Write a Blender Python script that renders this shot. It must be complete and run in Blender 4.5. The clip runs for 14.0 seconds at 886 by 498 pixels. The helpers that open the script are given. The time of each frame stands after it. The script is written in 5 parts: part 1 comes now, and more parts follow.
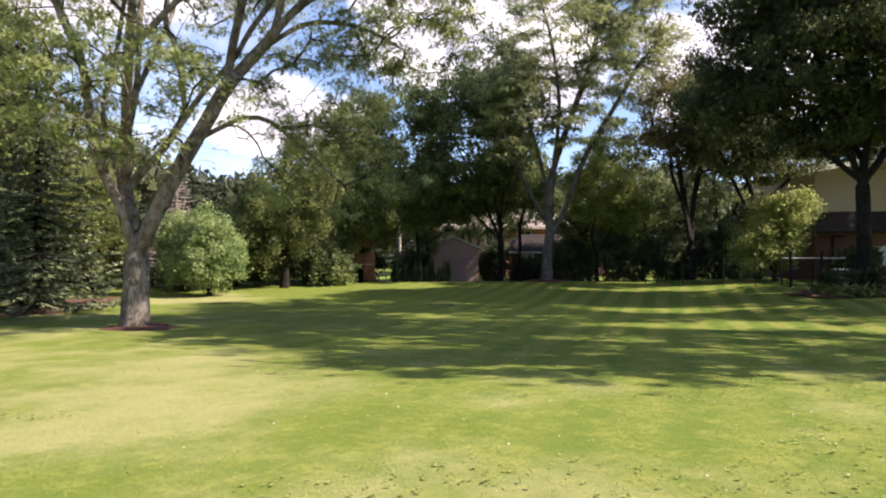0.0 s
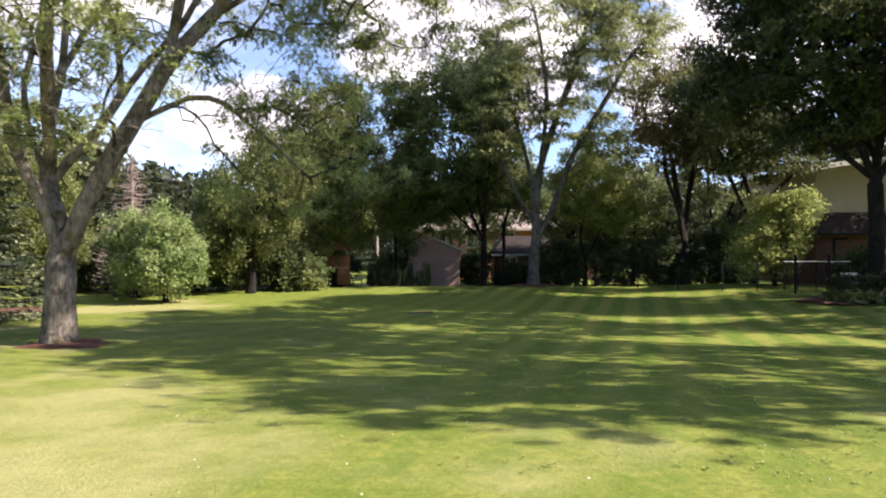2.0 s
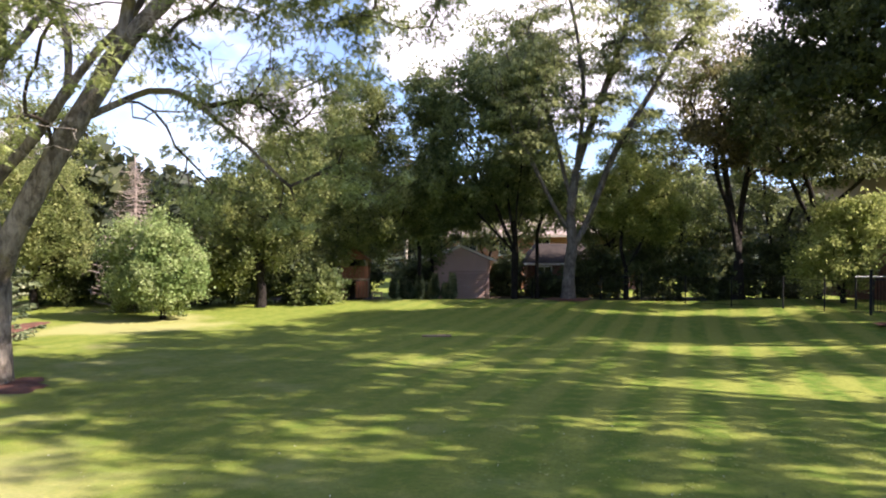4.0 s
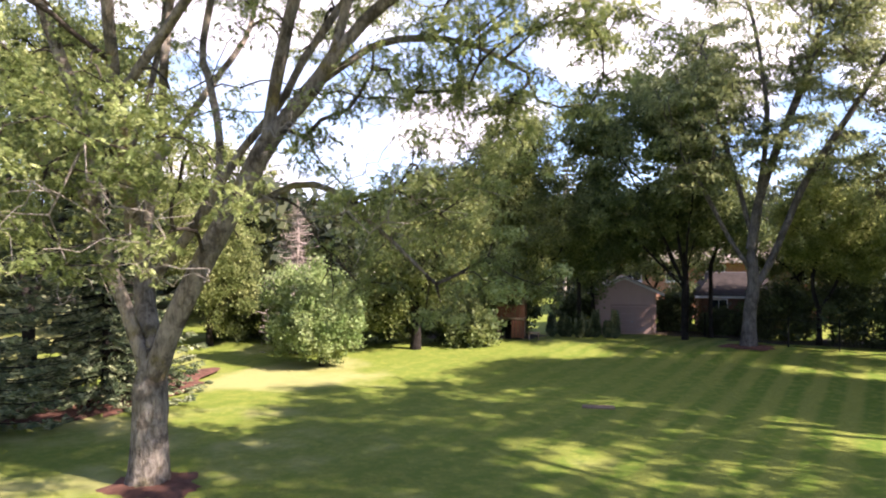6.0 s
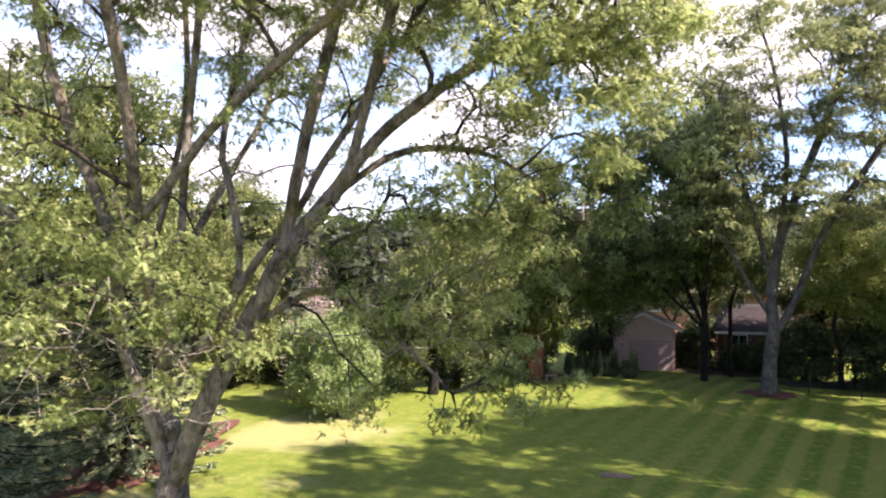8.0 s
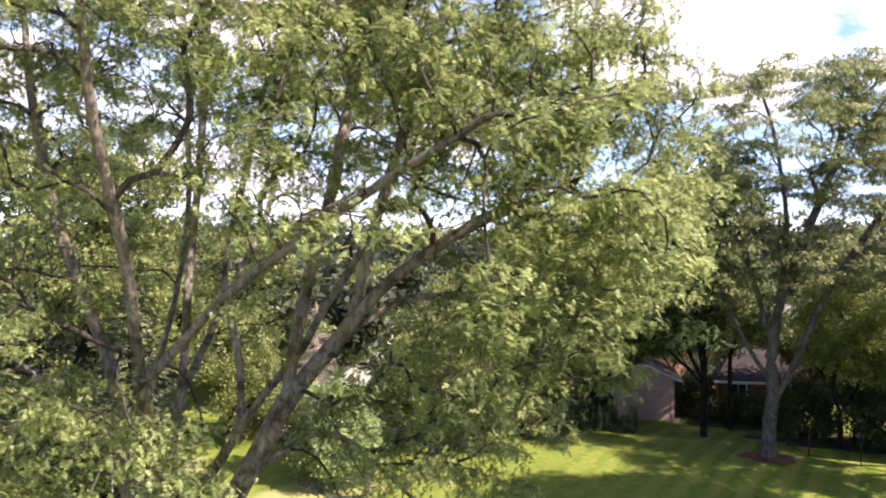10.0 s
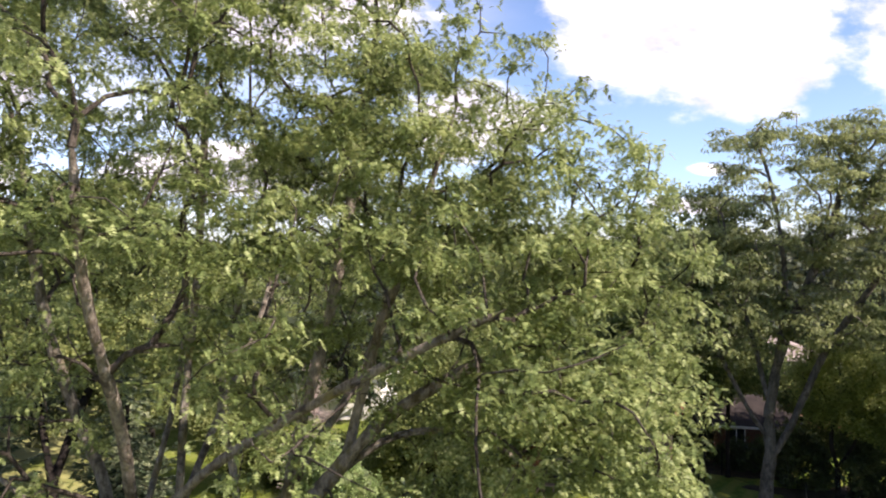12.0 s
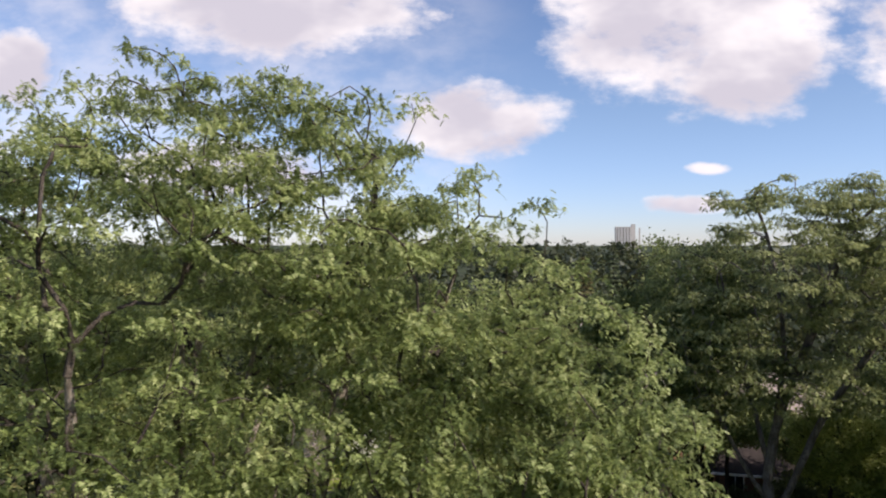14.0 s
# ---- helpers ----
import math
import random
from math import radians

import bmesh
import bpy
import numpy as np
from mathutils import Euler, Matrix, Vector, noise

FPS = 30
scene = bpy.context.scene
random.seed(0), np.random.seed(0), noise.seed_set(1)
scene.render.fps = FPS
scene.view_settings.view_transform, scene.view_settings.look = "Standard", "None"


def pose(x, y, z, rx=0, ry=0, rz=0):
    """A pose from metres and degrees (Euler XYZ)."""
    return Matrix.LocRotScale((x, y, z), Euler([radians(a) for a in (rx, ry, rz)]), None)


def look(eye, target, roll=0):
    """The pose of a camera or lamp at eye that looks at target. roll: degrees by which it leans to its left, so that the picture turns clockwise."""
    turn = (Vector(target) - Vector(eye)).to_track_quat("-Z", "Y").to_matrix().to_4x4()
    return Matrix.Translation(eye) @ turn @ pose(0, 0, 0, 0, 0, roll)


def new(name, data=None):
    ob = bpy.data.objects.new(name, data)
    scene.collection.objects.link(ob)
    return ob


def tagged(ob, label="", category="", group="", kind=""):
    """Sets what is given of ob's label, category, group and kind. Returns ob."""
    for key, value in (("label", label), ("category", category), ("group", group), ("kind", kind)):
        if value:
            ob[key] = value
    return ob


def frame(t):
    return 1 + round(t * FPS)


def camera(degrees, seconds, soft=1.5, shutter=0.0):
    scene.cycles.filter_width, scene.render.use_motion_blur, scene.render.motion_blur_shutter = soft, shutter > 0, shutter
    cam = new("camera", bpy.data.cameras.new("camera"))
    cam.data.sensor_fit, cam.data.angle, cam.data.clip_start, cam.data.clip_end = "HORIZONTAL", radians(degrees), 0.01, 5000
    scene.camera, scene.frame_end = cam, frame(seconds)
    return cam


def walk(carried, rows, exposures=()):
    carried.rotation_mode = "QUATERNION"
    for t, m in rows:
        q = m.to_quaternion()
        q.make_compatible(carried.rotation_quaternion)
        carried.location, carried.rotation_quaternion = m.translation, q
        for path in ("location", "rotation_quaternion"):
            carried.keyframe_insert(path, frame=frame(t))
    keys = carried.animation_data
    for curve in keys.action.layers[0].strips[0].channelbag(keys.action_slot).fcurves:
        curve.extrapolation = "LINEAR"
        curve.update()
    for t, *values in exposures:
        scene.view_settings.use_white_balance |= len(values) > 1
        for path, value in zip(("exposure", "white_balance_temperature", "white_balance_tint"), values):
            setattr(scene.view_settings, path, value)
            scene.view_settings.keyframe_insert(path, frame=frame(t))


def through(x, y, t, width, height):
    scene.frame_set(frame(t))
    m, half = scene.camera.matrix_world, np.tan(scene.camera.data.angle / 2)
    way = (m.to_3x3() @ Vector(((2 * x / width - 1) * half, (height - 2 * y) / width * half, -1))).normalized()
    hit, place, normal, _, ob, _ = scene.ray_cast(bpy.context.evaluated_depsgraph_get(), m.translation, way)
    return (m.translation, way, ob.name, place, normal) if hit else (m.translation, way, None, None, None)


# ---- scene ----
cam = camera(65.4, 14.0, soft=2.0)
PATH = [
    (0.0, (-0.473, 0.264, 2.450), (-0.947, 10.252, 2.345), -0.13),
    (0.5, (-0.455, 0.987, 2.434), (-0.824, 10.980, 2.356), -0.14),
    (1.0, (-0.568, 1.676, 2.431), (-0.824, 11.672, 2.354), -0.11),
    (1.5, (-0.630, 2.348, 2.423), (-0.827, 12.346, 2.355), -0.11),
    (2.0, (-0.674, 3.042, 2.444), (-0.837, 13.040, 2.366), -0.03),
    (4.5, (0.003, 6.968, 3.248), (-1.181, 16.898, 3.206), 0.11),
    (5.0, (-0.079, 7.499, 3.749), (-1.889, 17.334, 3.692), 0.13),
    (5.5, (-0.144, 7.697, 4.256), (-2.616, 17.386, 4.195), 0.13),
    (6.0, (-0.226, 7.769, 4.906), (-3.192, 17.319, 4.835), -0.13),
    (6.5, (-0.242, 7.721, 5.437), (-3.418, 17.203, 5.372), -0.27),
    (7.0, (-0.194, 7.728, 5.865), (-3.403, 17.198, 5.805), -0.32),
    (9.5, (-0.152, 7.632, 9.319), (-3.360, 17.104, 9.256), -0.21),
    (10.0, (-0.170, 7.655, 10.031), (-3.377, 17.126, 9.967), -0.14),
    (10.5, (-0.106, 7.626, 10.689), (-3.328, 17.092, 10.618), 0.03),
    (11.0, (-0.142, 7.613, 11.283), (-3.354, 17.083, 11.205), 0.05),
    (11.5, (-0.131, 7.683, 11.975), (-3.339, 17.154, 11.851), 0.13),
    (12.0, (-0.073, 7.683, 12.763), (-3.288, 17.151, 12.681), 0.07),
    (12.5, (-0.075, 7.584, 13.517), (-3.284, 17.055, 13.451), 0.01),
    (13.0, (-0.143, 7.588, 14.234), (-3.332, 17.065, 14.173), -0.02),
    (13.5, (-0.122, 7.684, 14.983), (-3.313, 17.161, 14.892), -0.01),
    (14.0, (-0.109, 7.763, 15.723), (-3.301, 17.239, 15.633), -0.03),
]
walk(cam, [(t, look(eye, target, roll)) for t, eye, target, roll in PATH],
     [(0, 1.3, 6700, 20), (2, 1.42, 6700, 20), (5, 1.86, 6700, 25), (7, 1.9, 6700, 27), (9.5, 1.8, 6700, 26), (10.5, 1.68, 6700, 26), (11.5, 1.42, 6700, 24),
      (12.5, 1.06, 6700, 20), (13, 0.89, 6700, 19), (14, 0.54, 6600, 18)])


# ---- world, sun ----
SUN_AZ, SUN_EL = radians(99.0), radians(39.0)   # clockwise from +y, and above the horizon
sun_way = Vector((math.sin(SUN_AZ) * math.cos(SUN_EL), math.cos(SUN_AZ) * math.cos(SUN_EL), math.sin(SUN_EL)))
sun = new("sun", bpy.data.lights.new("sun", "SUN"))
sun.data.energy, sun.data.angle, sun.data.color = 5.0, radians(0.6), (1.0, 0.93, 0.82)
sun.matrix_world = look(sun_way * 200, (0, 0, 0))
tagged(sun, kind="structure")


class Nodes:
    """Short hand for building node trees."""

    def __init__(self, tree):
        self.tree = tree
        tree.nodes.clear()

    def add(self, kind):
        return self.tree.nodes.new(kind)

    def spin(self, vector, degrees):
        node = self.add("ShaderNodeVectorRotate")
        node.rotation_type = "Z_AXIS"
        self.put(node.inputs["Vector"], vector)
        node.inputs["Angle"].default_value = radians(degrees)
        return node.outputs[0]

    def put(self, socket, value):
        if isinstance(value, bpy.types.NodeSocket):
            self.tree.links.new(value, socket)
        else:
            socket.default_value = value

    def math(self, op, a, b=0.0, c=0.0, clamp=False):
        node = self.add("ShaderNodeMath")
        node.operation, node.use_clamp = op, clamp
        for i, v in enumerate((a, b, c)):
            self.put(node.inputs[i], v)
        return node.outputs[0]

    def noise(self, vector, scale, detail=4.0, rough=0.55, distort=0.0):
        node = self.add("ShaderNodeTexNoise")
        self.put(node.inputs["Vector"], vector)
        node.inputs["Scale"].default_value = scale
        node.inputs["Detail"].default_value = detail
        node.inputs["Roughness"].default_value = rough
        node.inputs["Distortion"].default_value = distort
        return node.outputs["Fac"]

    def ramp(self, fac, *stops):
        node = self.add("ShaderNodeValToRGB")
        self.put(node.inputs[0], fac)
        e = node.color_ramp.elements
        while len(e) < len(stops):
            e.new(0.5)
        for el, (at, col) in zip(e, stops):
            el.position = at
            el.color = (*col, 1) if len(col) == 3 else col
        return node.outputs[0]

    def step(self, v, lo, hi, a=0.0, b=1.0):
        node = self.add("ShaderNodeMapRange")
        node.interpolation_type = "SMOOTHSTEP"
        for i, x in enumerate((v, lo, hi, a, b)):
            self.put(node.inputs[i], x)
        return node.outputs[0]

    def mix(self, fac, a, b, kind="MIX"):
        node = self.add("ShaderNodeMix")
        node.data_type, node.blend_type = "RGBA", kind
        self.put(node.inputs[0], fac)
        for i, v in ((6, a), (7, b)):
            self.put(node.inputs[i], (*v, 1) if isinstance(v, tuple) and len(v) == 3 else v)
        return node.outputs[2]


world = bpy.data.worlds.new("sky")
scene.world = world
world.use_nodes = True
N = Nodes(world.node_tree)
sky = N.add("ShaderNodeTexSky")
sky.sky_type = "NISHITA"
sky.sun_disc, sky.sun_elevation, sky.sun_rotation = False, SUN_EL, SUN_AZ
sky.air_density, sky.dust_density, sky.ozone_density = 1.0, 0.15, 2.2
geo = N.add("ShaderNodeTexCoord")
sep = N.add("ShaderNodeSeparateXYZ")
N.put(sep.inputs[0], N.spin(geo.outputs["Generated"], -18.62))
ahead = N.math("MAXIMUM", sep.outputs[1], 0.08)
u, v = N.math("DIVIDE", sep.outputs[0], ahead), N.math("DIVIDE", sep.outputs[2], ahead)
flat = N.add("ShaderNodeCombineXYZ")
N.put(flat.inputs[0], u), N.put(flat.inputs[1], N.math("MULTIPLY", v, 1.7))
puff = N.noise(flat.outputs[0], 7.0, 6.0, 0.58)
fine = N.noise(flat.outputs[0], 22.0, 4.0, 0.6)
wob = N.math("ADD", N.math("MULTIPLY", N.math("SUBTRACT", puff, 0.5), 2.3), N.math("MULTIPLY", N.math("SUBTRACT", fine, 0.5), 0.9))
# cumulus banks: centre and half size on the plane one unit ahead
total = None
for cu, cv, a, b in ((0.370, 0.315, 0.235, 0.13), (0.42, 0.25, 0.16, 0.08), (0.27, 0.36, 0.13, 0.10), (-0.25, 0.345, 0.26, 0.085),
                     (-0.36, 0.36, 0.16, 0.07), (0.04, 0.175, 0.145, 0.062), (0.386, 0.108, 0.035, 0.011), (0.35, 0.055, 0.075, 0.016),
                     (-0.62, 0.25, 0.07, 0.06), (-0.33, 0.10, 0.2, 0.05), (-0.75, 0.12, 0.2, 0.07), (0.85, 0.3, 0.3, 0.16), (0.1, 0.75, 0.3, 0.12)):
    du, dv = N.math("DIVIDE", N.math("SUBTRACT", u, cu), a), N.math("DIVIDE", N.math("SUBTRACT", v, cv), b)
    one = N.math("SUBTRACT", 1.0, N.math("ADD", N.math("MULTIPLY", du, du), N.math("MULTIPLY", dv, dv)))
    one = N.math("MAXIMUM", one, -2.0)
    total = one if total is None else N.math("MAXIMUM", total, one)
cover = N.step(N.math("ADD", total, wob), -0.1, 0.75)
front = N.step(sep.outputs[1], 0.1, 0.3)
high = N.math("MAXIMUM", sep.outputs[2], 0.06)
dome = N.add("ShaderNodeCombineXYZ")
N.put(dome.inputs[0], N.math("DIVIDE", sep.outputs[0], high)), N.put(dome.inputs[1], N.math("DIVIDE", sep.outputs[1], high))
broken = N.step(N.noise(dome.outputs[0], 0.9, 5.0), 0.52, 0.66)
cover = N.math("ADD", N.math("MULTIPLY", cover, front), N.math("MULTIPLY", N.math("MULTIPLY", broken, 0.8), N.math("SUBTRACT", 1.0, front)))
veil = N.math("MULTIPLY", N.step(u, 0.16, -0.12), N.step(N.noise(flat.outputs[0], 5.0, 5.0, 0.6), 0.36, 0.66, 0.05, 0.45))
cover = N.math("MAXIMUM", cover, N.math("MULTIPLY", veil, front))
cover = N.math("MULTIPLY", cover, N.step(sep.outputs[2], 0.0, 0.04))
soft = N.noise(flat.outputs[0], 4.5, 4.0, 0.5)
shade = N.math("MULTIPLY", N.step(soft, 0.36, 0.6), N.step(total, -0.3, 0.7))
cloud = N.mix(shade, (8.4, 8.2, 8.2), (5.3, 5.2, 5.8))
mixed = N.mix(cover, N.mix(1.0, sky.outputs[0], N.mix(N.step(sep.outputs[2], 0.02, 0.2), (0.8, 0.93, 1.3), (0.95, 1.0, 1.12)), "MULTIPLY"), cloud)
back = N.add("ShaderNodeBackground")
N.put(back.inputs[0], mixed)
back.inputs[1].default_value = 0.087
out = N.add("ShaderNodeOutputWorld")
N.put(out.inputs[0], back.outputs[0])

# ---- materials ----
def material(name, rough=0.8, spec=0.3):
    """An empty node material; returns the material, its node helper and the Principled node."""
    m = bpy.data.materials.new(name)
    m.use_nodes = True
    n = Nodes(m.node_tree)
    b = n.add("ShaderNodeBsdfPrincipled")
    b.inputs["Roughness"].default_value = rough
    b.inputs["Specular IOR Level"].default_value = spec
    o = n.add("ShaderNodeOutputMaterial")
    n.tree.links.new(b.outputs[0], o.inputs[0])
    return m, n, b, o


def place_of(n):
    return n.add("ShaderNodeTexCoord").outputs["Object"]


def bump(n, b, height, strength, distance):
    node = n.add("ShaderNodeBump")
    node.inputs["Strength"].default_value, node.inputs["Distance"].default_value = strength, distance
    n.put(node.inputs["Height"], height)
    n.put(b.inputs["Normal"], node.outputs[0])


def plain(name, dark, light, scale=6.0, rough=0.75, relief=0.3, metal=0.0, spec=0.3, stain=None):
    """Two-scale mottled surface."""
    m, n, b, o = material(name, rough, spec)
    p = place_of(n)
    big, small = n.noise(p, scale * 0.25, 3.0), n.noise(p, scale * 4, 5.0, 0.65)
    f = n.math("ADD", n.math("MULTIPLY", big, 0.6), n.math("MULTIPLY", small, 0.4))
    col = n.ramp(f, (0.33, dark), (0.67, light))
    if stain:
        col = n.mix(n.step(n.noise(p, scale * 0.6, 6.0, 0.7), 0.55, 0.72), col, stain)
    n.put(b.inputs["Base Color"], col)
    b.inputs["Metallic"].default_value = metal
    n.put(b.inputs["Roughness"], n.math("ADD", rough - 0.1, n.math("MULTIPLY", small, 0.2)))
    bump(n, b, small, relief, 0.01)
    return m


def leafy(name, dark, light, tint, through=0.35, clump=0.6):
    """Leaves: colour by leaf and by clump, light passing through them."""
    m, n, b, o = material(name, 0.55, 0.25)
    g = n.add("ShaderNodeNewGeometry")
    p = place_of(n)
    f = n.math("ADD", n.math("MULTIPLY", g.outputs["Random Per Island"], 0.42), n.math("MULTIPLY", n.step(n.noise(p, clump * 1.6, 3.0), 0.36, 0.64), 0.58))
    col = n.ramp(f, (0.25, dark), (0.62, light), (0.9, tint))
    n.put(b.inputs["Base Color"], col)
    t = n.add("ShaderNodeBsdfTranslucent")
    n.put(t.inputs[0], n.mix(0.4, col, (0.42, 0.45, 0.19), "MIX"))
    mixer = n.add("ShaderNodeMixShader")
    mixer.inputs[0].default_value = through
    n.tree.links.new(b.outputs[0], mixer.inputs[1])
    n.tree.links.new(t.outputs[0], mixer.inputs[2])
    n.tree.links.new(mixer.outputs[0], o.inputs[0])
    return m


def barky(name, dark, light, moss=None, scale=9.0):
    m, n, b, o = material(name, 0.9, 0.15)
    p = place_of(n)
    stretch = n.add("ShaderNodeMapping")
    stretch.inputs["Scale"].default_value = (1, 1, 0.34)
    n.put(stretch.inputs["Vector"], p)
    s = stretch.outputs[0]
    ridge = n.noise(s, scale, 6.0, 0.7, 0.6)
    patch = n.noise(p, 1.7, 4.0, 0.6)
    f = n.math("ADD", n.math("MULTIPLY", ridge, 0.65), n.math("MULTIPLY", patch, 0.35))
    col = n.ramp(f, (0.36, dark), (0.6, light))
    if moss:
        col = n.mix(n.math("MULTIPLY", n.step(n.noise(p, 1.1, 4.0), 0.55, 0.68), 0.75), col, moss)
    blot = n.step(n.noise(p, 2.6, 5.0, 0.65), 0.5, 0.62)
    col = n.mix(n.math("MULTIPLY", blot, 0.7), col, dark)
    n.put(b.inputs["Base Color"], col)
    bump(n, b, n.math("ADD", ridge, n.math("MULTIPLY", n.noise(p, 22.0, 5.0, 0.7), 0.5)), 1.0, 0.09)
    return m


M_locust = leafy("locust_leaves", (0.055, 0.082, 0.024), (0.245, 0.305, 0.1), (0.46, 0.5, 0.23), 0.5)
M_locust_far = leafy("far_locust_leaves", (0.09, 0.115, 0.042), (0.24, 0.275, 0.11), (0.42, 0.44, 0.21), 0.48)
M_maple = leafy("maple_leaves", (0.05, 0.078, 0.027), (0.155, 0.2, 0.068), (0.31, 0.35, 0.135), 0.44)
# darker copy of the maple leaves, the crown's shaded underside in its colour
M_maple_shade = leafy("shaded_maple_leaves", (0.02, 0.033, 0.014), (0.055, 0.075, 0.028), (0.14, 0.16, 0.06), 0.25)
# lighter copy of the maple leaves, sunlight put into the colour
M_maple_lit = leafy("sunlit_maple_leaves", (0.085, 0.115, 0.03), (0.2, 0.23, 0.075), (0.36, 0.37, 0.15), 0.42)
# yellow-green raised in colour to give the glow of sun through leaves
M_sunlit_leaf = leafy("sunlit_yellow_green_leaves", (0.16, 0.21, 0.05), (0.36, 0.41, 0.12), (0.55, 0.57, 0.22), 0.58)
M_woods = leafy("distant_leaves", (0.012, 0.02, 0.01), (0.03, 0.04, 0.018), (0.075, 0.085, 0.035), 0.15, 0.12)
M_soft = leafy("mid_green_leaves", (0.06, 0.085, 0.025), (0.165, 0.195, 0.06), (0.31, 0.33, 0.12), 0.4)
M_olive = leafy("olive_leaves", (0.03, 0.046, 0.014), (0.065, 0.086, 0.027), (0.12, 0.14, 0.05), 0.28)
M_bushleaf = leafy("bush_leaves", (0.125, 0.2, 0.06), (0.28, 0.365, 0.14), (0.46, 0.53, 0.27), 0.45)
M_spruce = leafy("spruce_needles", (0.055, 0.08, 0.04), (0.16, 0.195, 0.1), (0.34, 0.36, 0.21), 0.2, 1.4)
# hedge green darkened to carry the shade of the border
M_hedge_shade = leafy("shaded_hedge_leaves", (0.022, 0.036, 0.014), (0.06, 0.084, 0.03), (0.12, 0.145, 0.058), 0.25)
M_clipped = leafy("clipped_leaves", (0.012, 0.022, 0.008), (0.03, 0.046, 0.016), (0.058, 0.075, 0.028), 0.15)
M_redleaf = leafy("dull_red_leaves", (0.065, 0.045, 0.024), (0.13, 0.1, 0.045), (0.24, 0.19, 0.085), 0.36)
M_bark = barky("grey_bark", (0.06, 0.047, 0.036), (0.37, 0.32, 0.26), (0.2, 0.165, 0.05))
M_bark_young = barky("young_dark_bark", (0.022, 0.017, 0.013), (0.12, 0.1, 0.08))
# bark darkened in colour for trunks that stand in shade
M_bark_shade = barky("shaded_bark", (0.011, 0.009, 0.008), (0.036, 0.03, 0.026))
M_bark_grey = barky("pale_bark", (0.06, 0.052, 0.045), (0.21, 0.185, 0.16))
M_dead = barky("dead_twigs", (0.3, 0.235, 0.205), (0.48, 0.4, 0.36))
M_twig = barky("bare_twigs", (0.22, 0.185, 0.15), (0.4, 0.36, 0.31))

# ---- building helpers ----
def mesh_of(name, verts, faces, mat, smooth=False):
    """A mesh from arrays: verts (n, 3), faces (m, k) with one k."""
    verts, faces = np.asarray(verts, dtype=np.float32).reshape(-1, 3), np.asarray(faces, dtype=np.int32)
    me = bpy.data.meshes.new(name)
    m, k = faces.shape
    me.vertices.add(len(verts)), me.loops.add(m * k), me.polygons.add(m)
    me.vertices.foreach_set("co", verts.ravel())
    me.loops.foreach_set("vertex_index", faces.ravel())
    me.polygons.foreach_set("loop_start", np.arange(0, m * k, k, dtype=np.int32))
    if smooth:
        me.polygons.foreach_set("use_smooth", np.ones(m, dtype=bool))
    me.update(calc_edges=True)
    me.materials.append(mat)
    return me


def arrays(name, verts, faces, mat, parent=None, label="", smooth=False):
    ob = new(name, mesh_of(name, verts, faces, mat, smooth))
    ob.parent = parent
    return tagged(ob, label)


def part(name, bm, mat, parent=None, label="", smooth=False):
    """Links a bmesh as one mesh object under a thing or a part."""
    me = bpy.data.meshes.new(name)
    bmesh.ops.recalc_face_normals(bm, faces=bm.faces)
    bm.to_mesh(me)
    bm.free()
    me.materials.append(mat)
    if smooth:
        for f in me.polygons:
            f.use_smooth = True
    ob = new(name, me)
    ob.parent = parent
    return tagged(ob, label)


def thing(name, at=(0, 0, 0), turn=0.0, label="", category="", group="", kind=""):
    ob = new(name)
    ob.matrix_basis = pose(*at, 0, 0, turn)
    ob.empty_display_size = 0.2
    return tagged(ob, label, category, group, kind)


def box(bm, lo, hi, bevel=0.0):
    """Adds an axis-aligned box, its edges rounded by bevel."""
    lo, hi = Vector(lo), Vector(hi)
    got = bmesh.ops.create_cube(bm, size=1.0)["verts"]
    for w in got:
        w.co = Vector([(lo[i] + hi[i]) / 2 + w.co[i] * (hi[i] - lo[i]) for i in range(3)])
    if bevel:
        edges = {e for w in got for e in w.link_edges}
        bmesh.ops.bevel(bm, geom=list(edges), offset=bevel, segments=2, affect="EDGES", profile=0.6)
    return bm


def boxes(*spans, bevel=0.0):
    bm = bmesh.new()
    for lo, hi in spans:
        box(bm, lo, hi, bevel)
    return bm


def prism(bm, outline, y0, y1):
    """Adds an outline in x and z, drawn out along y."""
    a = [bm.verts.new((x, y0, z)) for x, z in outline]
    b = [bm.verts.new((x, y1, z)) for x, z in outline]
    bm.faces.new(a), bm.faces.new(b[::-1])
    for i in range(len(a)):
        j = (i + 1) % len(a)
        bm.faces.new((a[i], b[i], b[j], a[j]))
    return bm


